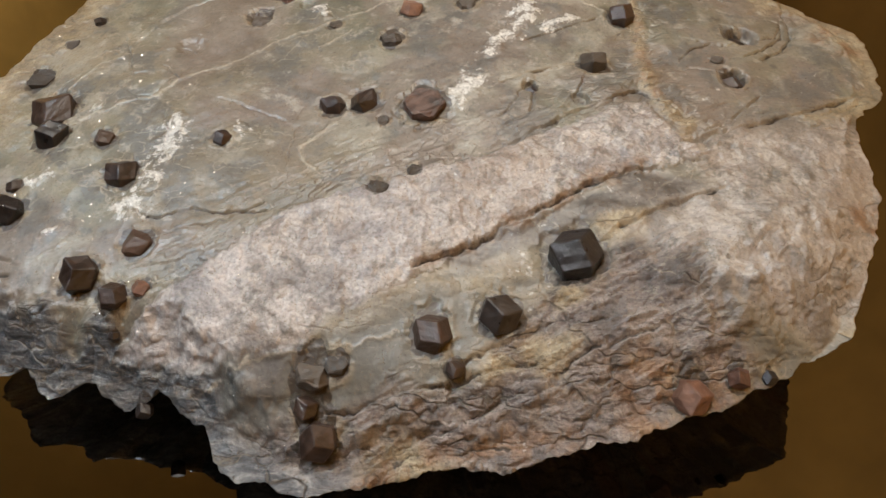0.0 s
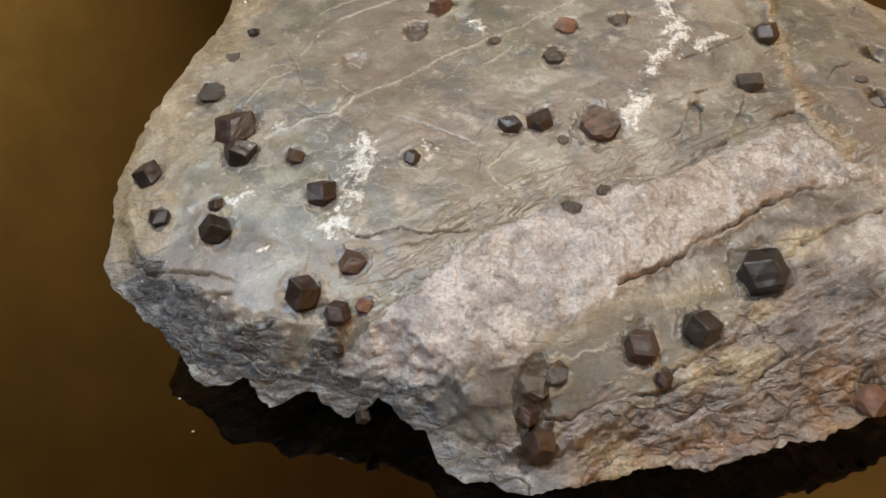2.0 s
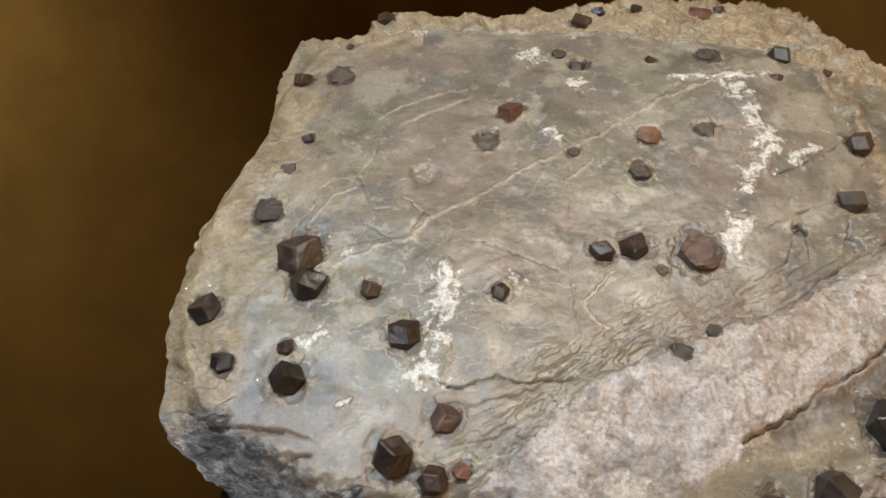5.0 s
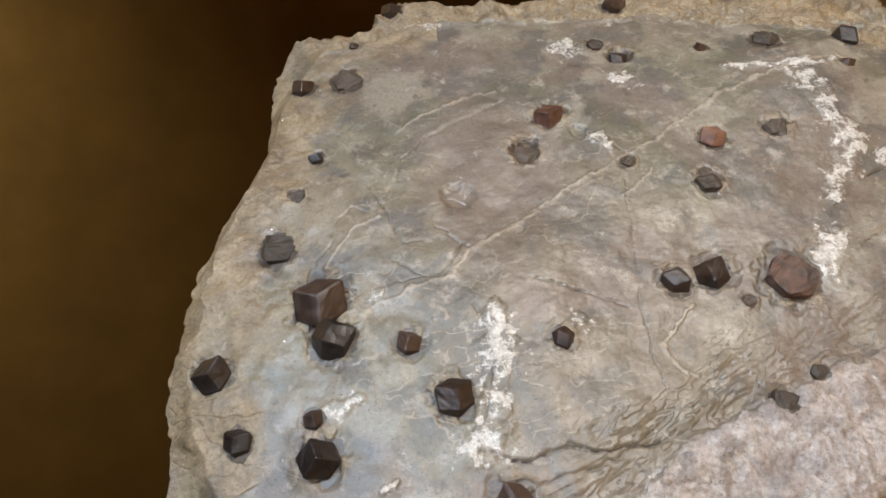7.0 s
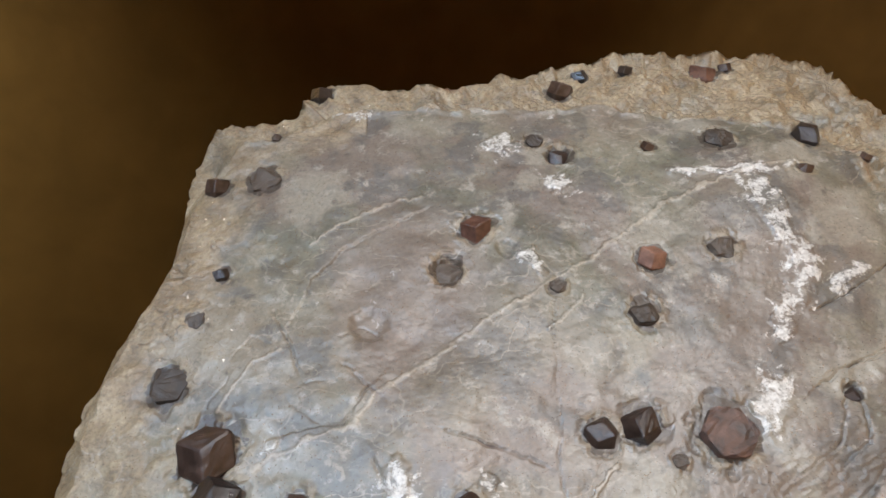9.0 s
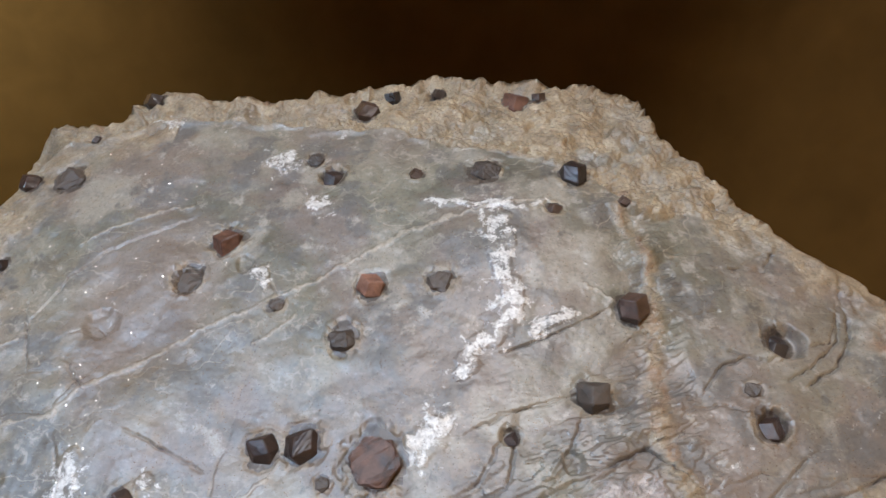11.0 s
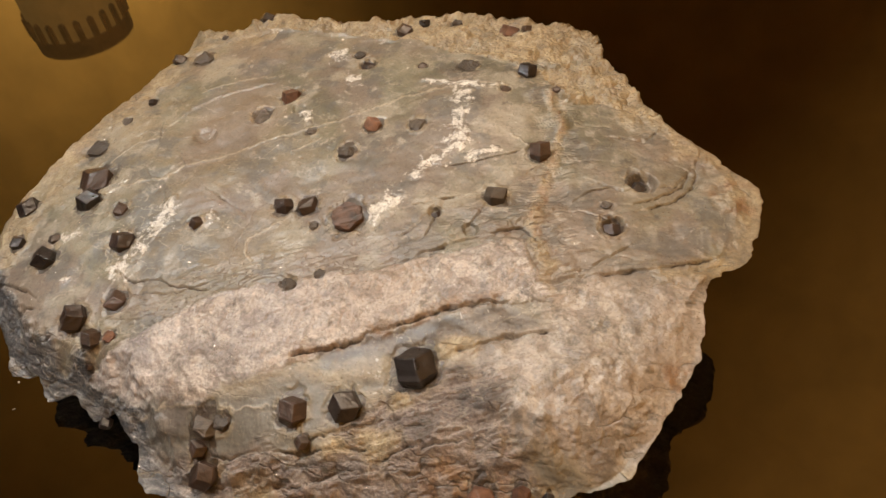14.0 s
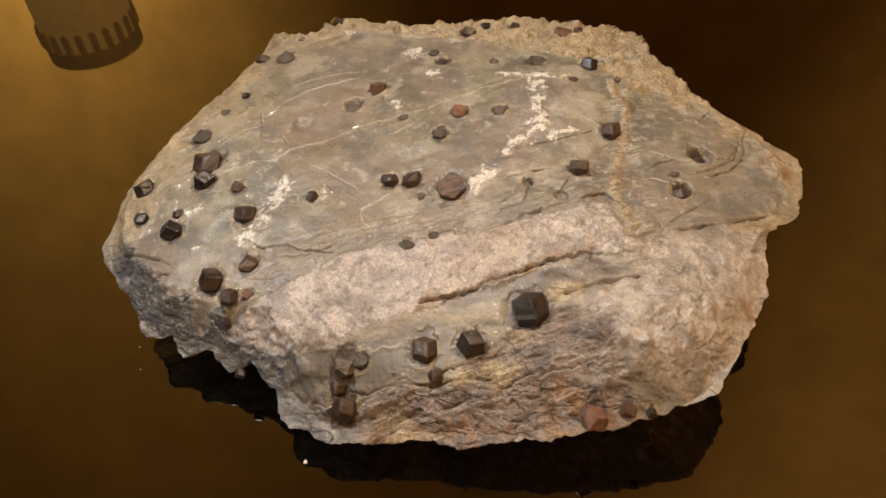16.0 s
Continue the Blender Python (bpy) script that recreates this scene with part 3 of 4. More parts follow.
def rim_profile(angle):
    """Height of the rim and width of the fall towards it, all round."""
    deg = [-174, -159, -150, -130, -100, -75, -50, -34, -23, -5, 13, 25, 33, 50, 77, 126, 138, 144, 160, 172]
    high = np.interp(np.degrees(angle), deg, [0.095, 0.080, 0.056, 0.047, 0.045, 0.049, 0.060, 0.073, 0.092, 0.107, 0.113, 0.121, 0.128, 0.138, 0.140, 0.139, 0.132, 0.105, 0.102, 0.100], period=360)
    wide = np.interp(np.degrees(angle), deg, [0.010, 0.014, 0.026, 0.034, 0.018, 0.016, 0.044, 0.050, 0.036, 0.012, 0.007, 0.007, 0.007, 0.009, 0.010, 0.010, 0.010, 0.012, 0.012, 0.010], period=360)
    return high, wide


def face(x, y):
    """The large shape of the upper face, without its grain."""
    v = y - 0.33
    z = 0.1239 - 0.0022 * x + 0.1361 * v - 0.2751 * x * x - 0.0152 * x * v - 0.574 * v * v + 0.7034 * v ** 3
    for cx, cy, r, h in ((0.05, 0.45, 0.06, 0.011), (0.154, 0.215, 0.045, 0.016), (0.05, 0.215, 0.04, -0.007), (-0.06, 0.33, 0.05, -0.004)):
        z = z + h * np.exp(-((x - cx) ** 2 + (y - cy) ** 2) / r ** 2)
    return np.maximum(z - 1.1 * 0.012 * np.logaddexp(0, (0.186 - y) / 0.012), 0.046)


def top(x, y):
    """Height of the rock and its zones over the plan."""
    angle = np.arctan2(y - MID[1], x - MID[0])
    edge = rim_radius(angle) - np.hypot(x - MID[0], y - MID[1])
    high, wide = rim_profile(angle)
    even = sum(rim_radius(angle + k * 0.055) for k in (-3, -2, -1, 0, 1, 2, 3)) / 7
    fall = np.minimum(even - np.hypot(x - MID[0], y - MID[1]), edge + 0.008)
    warp, warp2 = fbm(x, y, 60, 4, 11), fbm(x, y, 60, 4, 23)
    wx, wy = x + 0.006 * warp, y + 0.006 * warp2
    fx, fy = x + 0.0020 * warp, y + 0.0024 * fbm(x, y, 210, 3, 31, 0.6)
    z = face(x, y)
    zone = {}
    zone["quartz"] = np.maximum(step(-0.0015, 0.0025, inside(fx, fy, QUARTZ)), 0.75 * step(-0.008, 0.008, inside(wx, wy, BEIGE)) * step(0.004, -0.004, inside(wx, wy, GREEN)))
    zone["grey"] = np.maximum(step(-0.004, 0.004, inside(wx, wy, SHELF)), step(-0.006, 0.006, inside(wx, wy, GREEN)))
    zone["pink"] = step(-0.006, 0.006, inside(wx, wy, PINK))
    # shade of the recess under the vein's edge, put into the colour
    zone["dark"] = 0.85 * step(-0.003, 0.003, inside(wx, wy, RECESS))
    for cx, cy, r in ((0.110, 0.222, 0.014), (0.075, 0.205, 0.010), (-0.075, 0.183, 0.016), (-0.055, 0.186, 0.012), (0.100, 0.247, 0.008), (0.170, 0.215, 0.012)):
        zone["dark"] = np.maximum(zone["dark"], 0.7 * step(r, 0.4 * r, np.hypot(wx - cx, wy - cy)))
    zone["milk"] = np.maximum(0.85 * step(0.03, -0.07, x + 0.03 * warp) * step(-0.2, 0.3, fbm(x, y, 30, 3, 301)), step(0.026, 0.010, np.hypot(wx - 0.157, 1.3 * (wy - 0.221))))
    basin = step(0.050, 0.020, np.hypot(wx + 0.132, 0.8 * (wy - 0.408)))
    zone["brown"] = np.maximum(0.85 * basin, 0.6 * step(0.2, 0.5, fbm(x, y, 14, 3, 311)))
    ridge, _ = along(wx, wy, RIDGE)
    far = wy - np.interp(wx, [p[0] for p in FAR_EDGE], [p[1] for p in FAR_EDGE])
    back = step(-0.002, 0.004, far)
    rear = np.where((angle > -0.6) | (angle < -2.75), 1.0, 0.0)
    zone["tan"] = np.maximum.reduce([0.85 * rear * np.where(x < -0.15, step(0.055, 0.012, edge + 0.03 * warp), step(0.030, 0.006, edge + 0.022 * warp)), 0.75 * step(0.007, 0.0, ridge + 0.004 * warp2), 0.95 * back * step(-0.9, 0.1, fbm(x, y, 45, 4, 211))])
    zone["tan"] = np.maximum(zone["tan"], 0.4 * step(0.008, 0.0, np.abs(inside(wx, wy, SHELF))) * (y > 0.19))
    zone["tan"] = np.maximum(zone["tan"], 0.3 * step(-0.008, 0.008, inside(wx, wy, BEIGE)))
    for cx, cy, r in ((0.082, 0.250, 0.014), (0.050, 0.196, 0.012), (0.028, 0.188, 0.009), (-0.010, 0.155, 0.018), (0.060, 0.216, 0.008), (0.165, 0.235, 0.018)):
        zone["tan"] = np.maximum(zone["tan"], 0.9 * step(r, 0.3 * r, np.hypot(0.6 * (wx - cx), wy - cy)))
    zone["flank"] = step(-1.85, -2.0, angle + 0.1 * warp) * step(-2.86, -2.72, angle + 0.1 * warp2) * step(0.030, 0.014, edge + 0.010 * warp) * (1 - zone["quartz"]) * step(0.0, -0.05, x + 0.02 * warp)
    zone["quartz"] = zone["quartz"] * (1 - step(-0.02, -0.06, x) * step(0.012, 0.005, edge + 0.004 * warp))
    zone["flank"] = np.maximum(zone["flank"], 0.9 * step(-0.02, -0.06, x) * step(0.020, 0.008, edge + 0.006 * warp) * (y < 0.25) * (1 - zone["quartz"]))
    rust = np.zeros_like(x)
    for (cx, cy), r in RUSTS:
        rust = np.maximum(rust, 0.9 * step(r, 0.45 * r, np.hypot(wx - cx, wy - cy)))
    # grain: smooth schist above, coarse quartz and broken front below
    front = np.maximum.reduce([zone["quartz"] * 0.65, zone["pink"], zone["tan"] * 0.6, zone["flank"], rust])
    ca, sa = math.cos(radians(24)), math.sin(radians(24))
    u, v = ca * x + sa * y, -sa * x + ca * y
    layers = fbm(u * 0.30, v * 1.5, 150, 5, 41, 0.55)
    z = z + 0.0020 * fbm(x, y, 24, 3, 51) + (0.0005 + 0.0006 * front) * fbm(x, y, 120, 4, 61) - 0.0022 * basin
    z = z + front * (0.0030 * fbm(x, y, 60, 5, 71, 0.62) + 0.0012 * np.abs(fbm(x, y, 110, 3, 75))) + 0.0022 * layers * np.maximum.reduce([zone["pink"], zone["flank"], 0.4 * zone["tan"]])
    terraces = np.floor(layers * 5 + 0.5 * fbm(x, y, 90, 3, 81)) / 5
    z = z + 0.0022 * terraces * np.maximum(zone["pink"], zone["flank"])
    z = z + 0.0050 * back * fbm(x, y, 85, 4, 341, 0.6) - 0.0010 * step(0.0, 0.006, far) * (x < 0.03) + 0.0012 * np.exp(-(far / 0.003) ** 2) * (x < 0.0)
    q = inside(fx, fy, QUARTZ)
    z = z + 0.0016 * step(-0.003, 0.004, q)
    zone["crack_shade"] = np.zeros_like(x)
    jag, jag2 = fbm(x, y, 230, 2, 361), fbm(x, y, 230, 2, 371)
    jx, jy = x + 0.0022 * warp + 0.0009 * jag, y + 0.0020 * warp2 + 0.0011 * jag2
    broken = 0.5 + 0.5 * step(-0.45, 0.1, fbm(x, y, 75, 2, 381))
    for line, width, depth, drop in CRACKS:
        d, side = near_line(jx, jy, line, 0.02)
        w = width * (0.45 + 0.6 * np.clip(value_noise(x, y, 90, 91) * 0.5 + 0.5, 0, 1))
        z = z - 0.6 * depth * broken * np.exp(-(d / w) ** 2) - 0.5 * drop * broken * (side < 0) * step(0.016, 0.0, d) * (0.5 + 0.8 * np.clip(0.5 + value_noise(x, y, 45, 95), 0, 1))
        zone["crack_shade"] = np.maximum(zone["crack_shade"], np.clip(1 - d / (3 * w), 0, 1) * broken * min(1.0, 0.60 + 190 * depth))
    for cx, cy, r, deep in PITS:
        z = z - deep * step(r, 0.5 * r, np.hypot(fx - cx, fy - cy))
    rust = np.maximum(rust, 0.8 * step(0.009, 0.002, along(wx, wy, CRACKS[5][0])[0]))
    rust = np.maximum(rust, 0.6 * step(0.005, 0.001, along(wx, wy, CRACKS[0][0])[0]))
    rust = np.maximum(rust, 0.55 * step(0.004, 0.0, ridge + 0.003 * warp) * (y > 0.33))
    zone["rust"] = rust * step(-0.35, 0.2, fbm(x, y, 130, 4, 101))
    zone["line"] = np.zeros_like(x)
    for line, width in LINES:
        d, _ = near_line(fx, fy, line, 0.008)
        zone["line"] = np.maximum(zone["line"], np.clip(1 - d / (2.1 * width), 0, 1))
    z = z + 0.0003 * step(0.5, 0.8, zone["line"])
    zone["white"] = np.zeros_like(x)
    for line, width in CRUSTS:
        d, _ = near_line(wx, wy, line, 0.028)
        zone["white"] = np.maximum(zone["white"], np.clip(1 - 0.5 * d / width, 0, 1))
    zone["white"] = np.maximum(zone["white"], 0.36 * step(0.0, 0.5, fbm(x, y, 20, 3, 141)))
    z = z + 0.0006 * step(0.6, 0.8, zone["white"] + 0.2 * fbm(x, y, 200, 3, 121))
    # foliation: thin broken layers along the vein's upper side, round the ridge and on the block beyond it
    leaf = np.maximum.reduce([step(0.034, 0.008, along(wx, wy, QUARTZ[:7])[0] + 0.012 * warp) * (q < 0), step(0.024, 0.006, ridge + 0.008 * warp), 0.12 * (x > 0.11) * (y > 0.30)])
    bands = 6 * fbm(u * 0.45, v * 1.25, 64, 4, 181, 0.55)
    sheets = np.floor(bands) / 6
    z = z + 0.0040 * leaf * sheets + 0.0008 * leaf * layers
    # dark seams paint the shade along the sheet edges
    seam = step(0.30, 0.05, np.minimum(bands - np.floor(bands), 1.0 + np.floor(bands) - bands)) * step(0.10, 0.40, fbm(x, y, 55, 3, 321))
    zone["crack_shade"] = np.maximum(zone["crack_shade"], 0.74 * seam * step(0.35, 0.7, leaf))
    # the fall to the rim
    t = np.clip(1 - np.maximum(fall, 0) / (wide * (1 + 0.35 * warp)), 0, 1)
    gentle = step(0.018, 0.034, wide)
    z = z - np.maximum(z - high, 0) * ((1 - gentle) * (1 - (1 - t) ** 1.25) + gentle * t ** 1.5)
    return z, zone


def mesh_from(name, verts, quads, zones, mat, parent, label=""):
    me = bpy.data.meshes.new(name)
    me.vertices.add(len(verts))
    me.vertices.foreach_set("co", verts.astype(np.float32).ravel())
    me.loops.add(quads.size)
    me.loops.foreach_set("vertex_index", quads.astype(np.int32).ravel())
    me.polygons.add(len(quads))
    me.polygons.foreach_set("loop_start", np.arange(0, quads.size, 4, dtype=np.int32))
    me.polygons.foreach_set("use_smooth", np.ones(len(quads), bool))
    for key, values in zones.items():
        me.attributes.new(key, "FLOAT", "POINT").data.foreach_set("value", values.astype(np.float32).ravel())
    me.update(calc_edges=True)
    me.materials.append(mat)
    ob = new(name, me)
    ob.parent = parent
    return tagged(ob, label)


SPECIMEN = tagged(new("mineral_specimen"), "grey-green garnet schist slab with pale quartz vein on mirror table", "rock")
SOCKETS = []      # where the crystals sit: place and size


def dent(x, y, z, zone):
    """The rock round each crystal is chipped away a little and crumbly; a dark ring paints the shade there."""
    chips = fbm(x, y, 160, 3, 351)
    for cx, cy, size in SOCKETS:
        near = np.abs(x - cx) + np.abs(y - cy) < 1.6 * size
        d = np.hypot(x[near] - cx, y[near] - cy) / size + 0.22 * chips[near]
        z[near] -= 0.04 * size * step(0.70, 0.50, d)
        zone["tan"][near] = np.maximum(zone["tan"][near], 0.45 * step(0.85, 0.60, d) * step(-0.1, 0.3, chips[near]))
        # contact shade round the crystal, put into the colour
        zone["crack_shade"][near] = np.maximum(zone["crack_shade"][near], 0.9 * step(0.60, 0.50, d))


def build_rock():
    n_round, n_out, n_side = 2100, 400, 30
    angle = np.linspace(-math.pi, math.pi, n_round, endpoint=False)
    rim = rim_radius(angle)
    cx, cy = MID[0] + rim * np.cos(angle), MID[1] + rim * np.sin(angle)
    rim = rim + 0.0048 * fbm(cx, cy, 55, 3, 151, 0.55) + 0.0009 * fbm(cx, cy, 330, 2, 161)
    s = np.linspace(0.0001, 1, n_out) ** 0.85
    x = MID[0] + s[:, None] * rim * np.cos(angle)
    y = MID[1] + s[:, None] * rim * np.sin(angle)
    z, zone = top(x, y)
    dent(x, y, z, zone)
    # strata on the steep sides push in and out with height
    reach = rim - s[:, None] * rim
    steep = step(0.045, 0.012, reach) * step(0.125, 0.095, z)
    arc = angle * 0.22 + 0 * z
    bed = fbm(arc * 0.35, z + 0.05 * arc, 210, 4, 191, 0.6)
    push = steep * step(0.0, 0.004, reach) * (0.0014 * (np.floor(4 * bed) / 4) + 0.0022 * fbm(arc, z, 120, 4, 201, 0.6))
    x, y = x + push * np.cos(angle), y + push * np.sin(angle)
    # the underside: in and down to the table
    low = z[-1]
    k = np.linspace(0, 1, n_side + 1)[1:, None]
    inward = 1 - 0.34 * k ** 0.9
    grit = 0.012 * fbm(x[-1] + 3 * k, y[-1] + 2 * k, 60, 4, 171)
    ux = MID[0] + (inward * rim + grit * np.sin(k * math.pi)) * np.cos(angle)
    uy = MID[1] + (inward * rim + grit * np.sin(k * math.pi)) * np.sin(angle)
    uz = low - (low - TABLE) * k ** 1.9 + 0.0 * ux
    x, y, z = (np.concatenate(p) for p in ((x, ux), (y, uy), (z, uz)))
    for key in zone:
        zone[key] = np.concatenate((zone[key], np.repeat(zone[key][-1:], n_side, 0) * 0.8))
    rows = len(x)
    ids = np.arange(rows * n_round).reshape(rows, n_round)
    nxt = np.roll(ids, -1, 1)
    quads = np.stack([ids[:-1], ids[1:], nxt[1:], nxt[:-1]], -1).reshape(-1, 4)
    verts = np.stack([x, y, z], -1).reshape(-1, 3)
    pale = inside(x + 0.006 * fbm(x, y, 60, 4, 11), y + 0.006 * fbm(x, y, 60, 4, 23), QUARTZ)
    pale[n_out:] = -1
    split = pale.reshape(-1)[quads].mean(1) > 0
    for name, keep, label in (("schist_body", ~split, ""), ("quartz_vein", split, "pinkish white coarse quartz wedge")):
        used, fresh = np.unique(quads[keep], return_inverse=True)
        mesh_from(name, verts[used], fresh.reshape(-1, 4), {key: v.reshape(-1)[used] for key, v in zone.items()}, ROCK, SPECIMEN, label)


# ---- garnets ----
def dodecahedron(bm, chip, rng):
    """A rhombic dodecahedron about 1 across, its faces set in and out a little, its edges worn."""
    pts = [Vector((a, b, c)) * 0.29 for a in (-1, 1) for b in (-1, 1) for c in (-1, 1)]
    pts += [Vector(v) * 0.58 for v in ((1, 0, 0), (-1, 0, 0), (0, 1, 0), (0, -1, 0), (0, 0, 1), (0, 0, -1))]
    for p in pts:
        p *= 1 + rng.uniform(-chip, chip)
    verts = [bm.verts.new(p) for p in pts]
    bmesh.ops.convex_hull(bm, input=verts)
    bmesh.ops.dissolve_limit(bm, angle_limit=radians(9), verts=bm.verts[:], edges=bm.edges[:])
    bmesh.ops.bevel(bm, geom=bm.edges[:], offset=0.022, segments=1, profile=0.6, affect="EDGES", clamp_overlap=True)


def roughen(bm, amount, size, rng):
    """Chipped edges and pitted faces."""
    bmesh.ops.subdivide_edges(bm, edges=bm.edges[:], cuts=3, use_grid_fill=True)
    bm.normal_update()
    shift = Vector((rng.uniform(0, 9), rng.uniform(0, 9), rng.uniform(0, 9)))
    for v in bm.verts:
        n = noise.noise(v.co * (5.0 / size) + shift) + 0.6 * noise.noise(v.co * (13.0 / size) + shift)
        v.co += v.normal * (amount * size * (n - 0.25))


def garnet(x, y, size, mat=GARNET, turn=0.0, lean=(0.0, 0.0), sunk=0.30, flat=1.0, chip=0.10, label="", facing=None, axis=(1, 1, 0), worn=0.0):
    """One crystal set into the rock: turn about the upright, lean of its three-sided corner, sunk by a share of its size."""
    rng = random.Random(int(1e6 * abs(x) + 1e3 * abs(y) * 1e3))
    bm = bmesh.new()
    dodecahedron(bm, chip, rng)
    z = float(top(np.array([x]), np.array([y]))[0][0])
    up = Vector((1, 1, 1)).rotation_difference(Vector((0, 0, 1))).to_matrix().to_4x4()
    m = pose(x, y, z + size * flat * (0.5 - 0.5 - sunk + 0.12), lean[0], lean[1], turn) @ Matrix.Diagonal((size, size, size * flat, 1)) @ up
    if facing:
        spin = Vector(axis).rotation_difference(Vector(facing)).to_matrix().to_4x4()
        m = pose(x, y, z + size * (0.12 - sunk)) @ Matrix.Rotation(radians(turn), 4, Vector(facing).normalized()) @ spin @ Matrix.Scale(size, 4)
    bm.transform(m)
    if worn:  # broken off nearly flush, leaving a rough flat face
        cut = bmesh.ops.bisect_plane(bm, geom=bm.verts[:] + bm.edges[:] + bm.faces[:], plane_co=m.translation + Vector((0, 0, worn * size)),
                                     plane_no=(rng.uniform(-0.12, 0.12), rng.uniform(-0.2, 0.05), 1), clear_outer=True)
        bmesh.ops.contextual_create(bm, geom=[g for g in cut["geom_cut"] if isinstance(g, bmesh.types.BMEdge)])
    SOCKETS.append((x, y, size))
    bmesh.ops.triangulate(bm, faces=[f for f in bm.faces if len(f.verts) > 4])
    roughen(bm, 0.045 if worn else 0.018, size, rng)
    return part("garnet", bm, mat, SPECIMEN, label)


# the upper face
garnet(-0.009, 0.323, 0.0245, WORN_GARNET, 15, (0, 0), 0.22, 1.0, 0.03, "six-sided worn brown garnet", (0, -0.15, 1), (1, 1, 1), 0.24)
garnet(-0.058, 0.328, 0.0150, GARNET, 20, facing=(-0.2, -0.2, 1))
garnet(-0.041, 0.330, 0.0170, GARNET, 50, (-25, -10))
garnet(-0.030, 0.314, 0.0070, DULL_GARNET, 0, (20, 0), worn=0.26)
garnet(-0.098, 0.434, 0.0180, RED_GARNET, 35, facing=(-0.1, 0.1, 1))
garnet(-0.114, 0.412, 0.0165, DULL_GARNET, 10, (0, 0), 0.38, 0.7, worn=0.26)
garnet(-0.065, 0.396, 0.0085, DULL_GARNET, 40, (10, 0), 0.3, worn=0.26)
garnet(-0.030, 0.378, 0.0150, DULL_GARNET, 70, (5, 10), 0.34, 0.6, worn=0.26)
garnet(-0.020, 0.406, 0.0145, RED_GARNET, 25, (15, -10), 0.22)
garnet(0.013, 0.408, 0.0140, DULL_GARNET, 60, (25, 0), 0.35, 0.8, worn=0.26)
garnet(-0.062, 0.490, 0.0100, DULL_GARNET, 15, (0, 0), 0.28, worn=0.26)
garnet(-0.050, 0.478, 0.0140, GARNET, 45, (10, 0), 0.35, 0.8)
garnet(-0.005, 0.477, 0.0085, GARNET, 5, (0, 0), 0.35)
garnet(0.032, 0.477, 0.0170, DULL_GARNET, 30, (0, 0), 0.32, 0.6, worn=0.26)
garnet(0.076, 0.475, 0.0160, BLACK_GARNET, 55, (20, 0), 0.20)
garnet(0.066, 0.450, 0.0085, GARNET, 20, (0, 0), 0.35)
garnet(0.101, 0.458, 0.0065, GARNET, 0, (0, 0), 0.30)
garnet(0.101, 0.399, 0.0160, GARNET, 40, sunk=0.12, facing=(-0.1, 0.35, 0.9))
garnet(0.081, 0.355, 0.0165, DULL_GARNET, 40, (-10, 5), 0.20)
garnet(0.047, 0.336, 0.0075, GARNET, 80, (0, 0), 0.35)
# near-black crystal added deep in its pit to stand for a dark cavity
garnet(0.166, 0.390, 0.0150, BLACK_GARNET, 15, (0, 0), 0.38, 0.7)
garnet(0.155, 0.348, 0.0150, GARNET, 65, (0, 10), 0.30)
garnet(0.150, 0.364, 0.0080, DULL_GARNET, 30, (0, 0), 0.30, worn=0.26)
garnet(-0.204, 0.483, 0.0185, DULL_GARNET, 10, (10, 0), 0.30, 0.7, worn=0.26)
garnet(-0.229, 0.482, 0.0145, GARNET, 40, (0, 0), 0.32)
garnet(-0.220, 0.423, 0.0095, BLACK_GARNET, 75, (0, 15), 0.30)
garnet(-0.237, 0.368, 0.0195, DULL_GARNET, 20, (-5, -10), 0.30, worn=0.26)
garnet(-0.217, 0.335, 0.0275, GARNET, 50, (10, -12), 0.26)
garnet(-0.211, 0.315, 0.0205, BLACK_GARNET, 15, (-15, 10), 0.18)
garnet(-0.263, 0.307, 0.0185, BLACK_GARNET, 80, (0, -20), 0.24)
garnet(-0.250, 0.276, 0.0135, BLACK_GARNET, 35, (0, -10), 0.25)
garnet(-0.216, 0.265, 0.0190, BLACK_GARNET, 5, (20, -5), 0.20)
garnet(-0.219, 0.281, 0.0095, GARNET, 60, (0, 0), 0.32)
garnet(-0.178, 0.309, 0.0130, GARNET, 25, (0, 0), 0.28)
garnet(-0.161, 0.283, 0.0185, GARNET, 55, (5, 0), 0.25)
garnet(-0.113, 0.304, 0.0110, GARNET, 45, (30, 0), 0.28)
garnet(-0.142, 0.242, 0.0165, GARNET, 10, (10, 0), 0.28)
garnet(-0.166, 0.226, 0.0205, GARNET, 30, (25, -5), 0.16)
garnet(-0.148, 0.216, 0.0150, GARNET, 70, (20, 0), 0.22)
garnet(-0.135, 0.219, 0.0095, RED_GARNET, 15, (10, 0), 0.25)
garnet(-0.137, 0.184, 0.0090, BLACK_GARNET, 0, (40, 0), 0.30)
garnet(-0.148, 0.204, 0.0060, GARNET, 50, (20, 0), 0.25)
# the shelf below the vein
garnet(-0.001, 0.199, 0.0190, GARNET, 20, (0, 0), 0.22, 1.0, 0.05, facing=(-0.1, -0.45, 0.85))
garnet(0.029, 0.208, 0.0205, BLACK_GARNET, 50, (0, 0), 0.17, 1.0, 0.04, facing=(0.12, -0.62, 0.75), axis=(1, 1, 1))
garnet(0.064, 0.235, 0.0275, BLACK_GARNET, 35, (0, 0), 0.16, 1.0, 0.05, "large near-black garnet with smooth faces", (-0.30, -0.62, 0.72))
garnet(0.009, 0.186, 0.0090, GARNET, 35, (30, 0), 0.22)
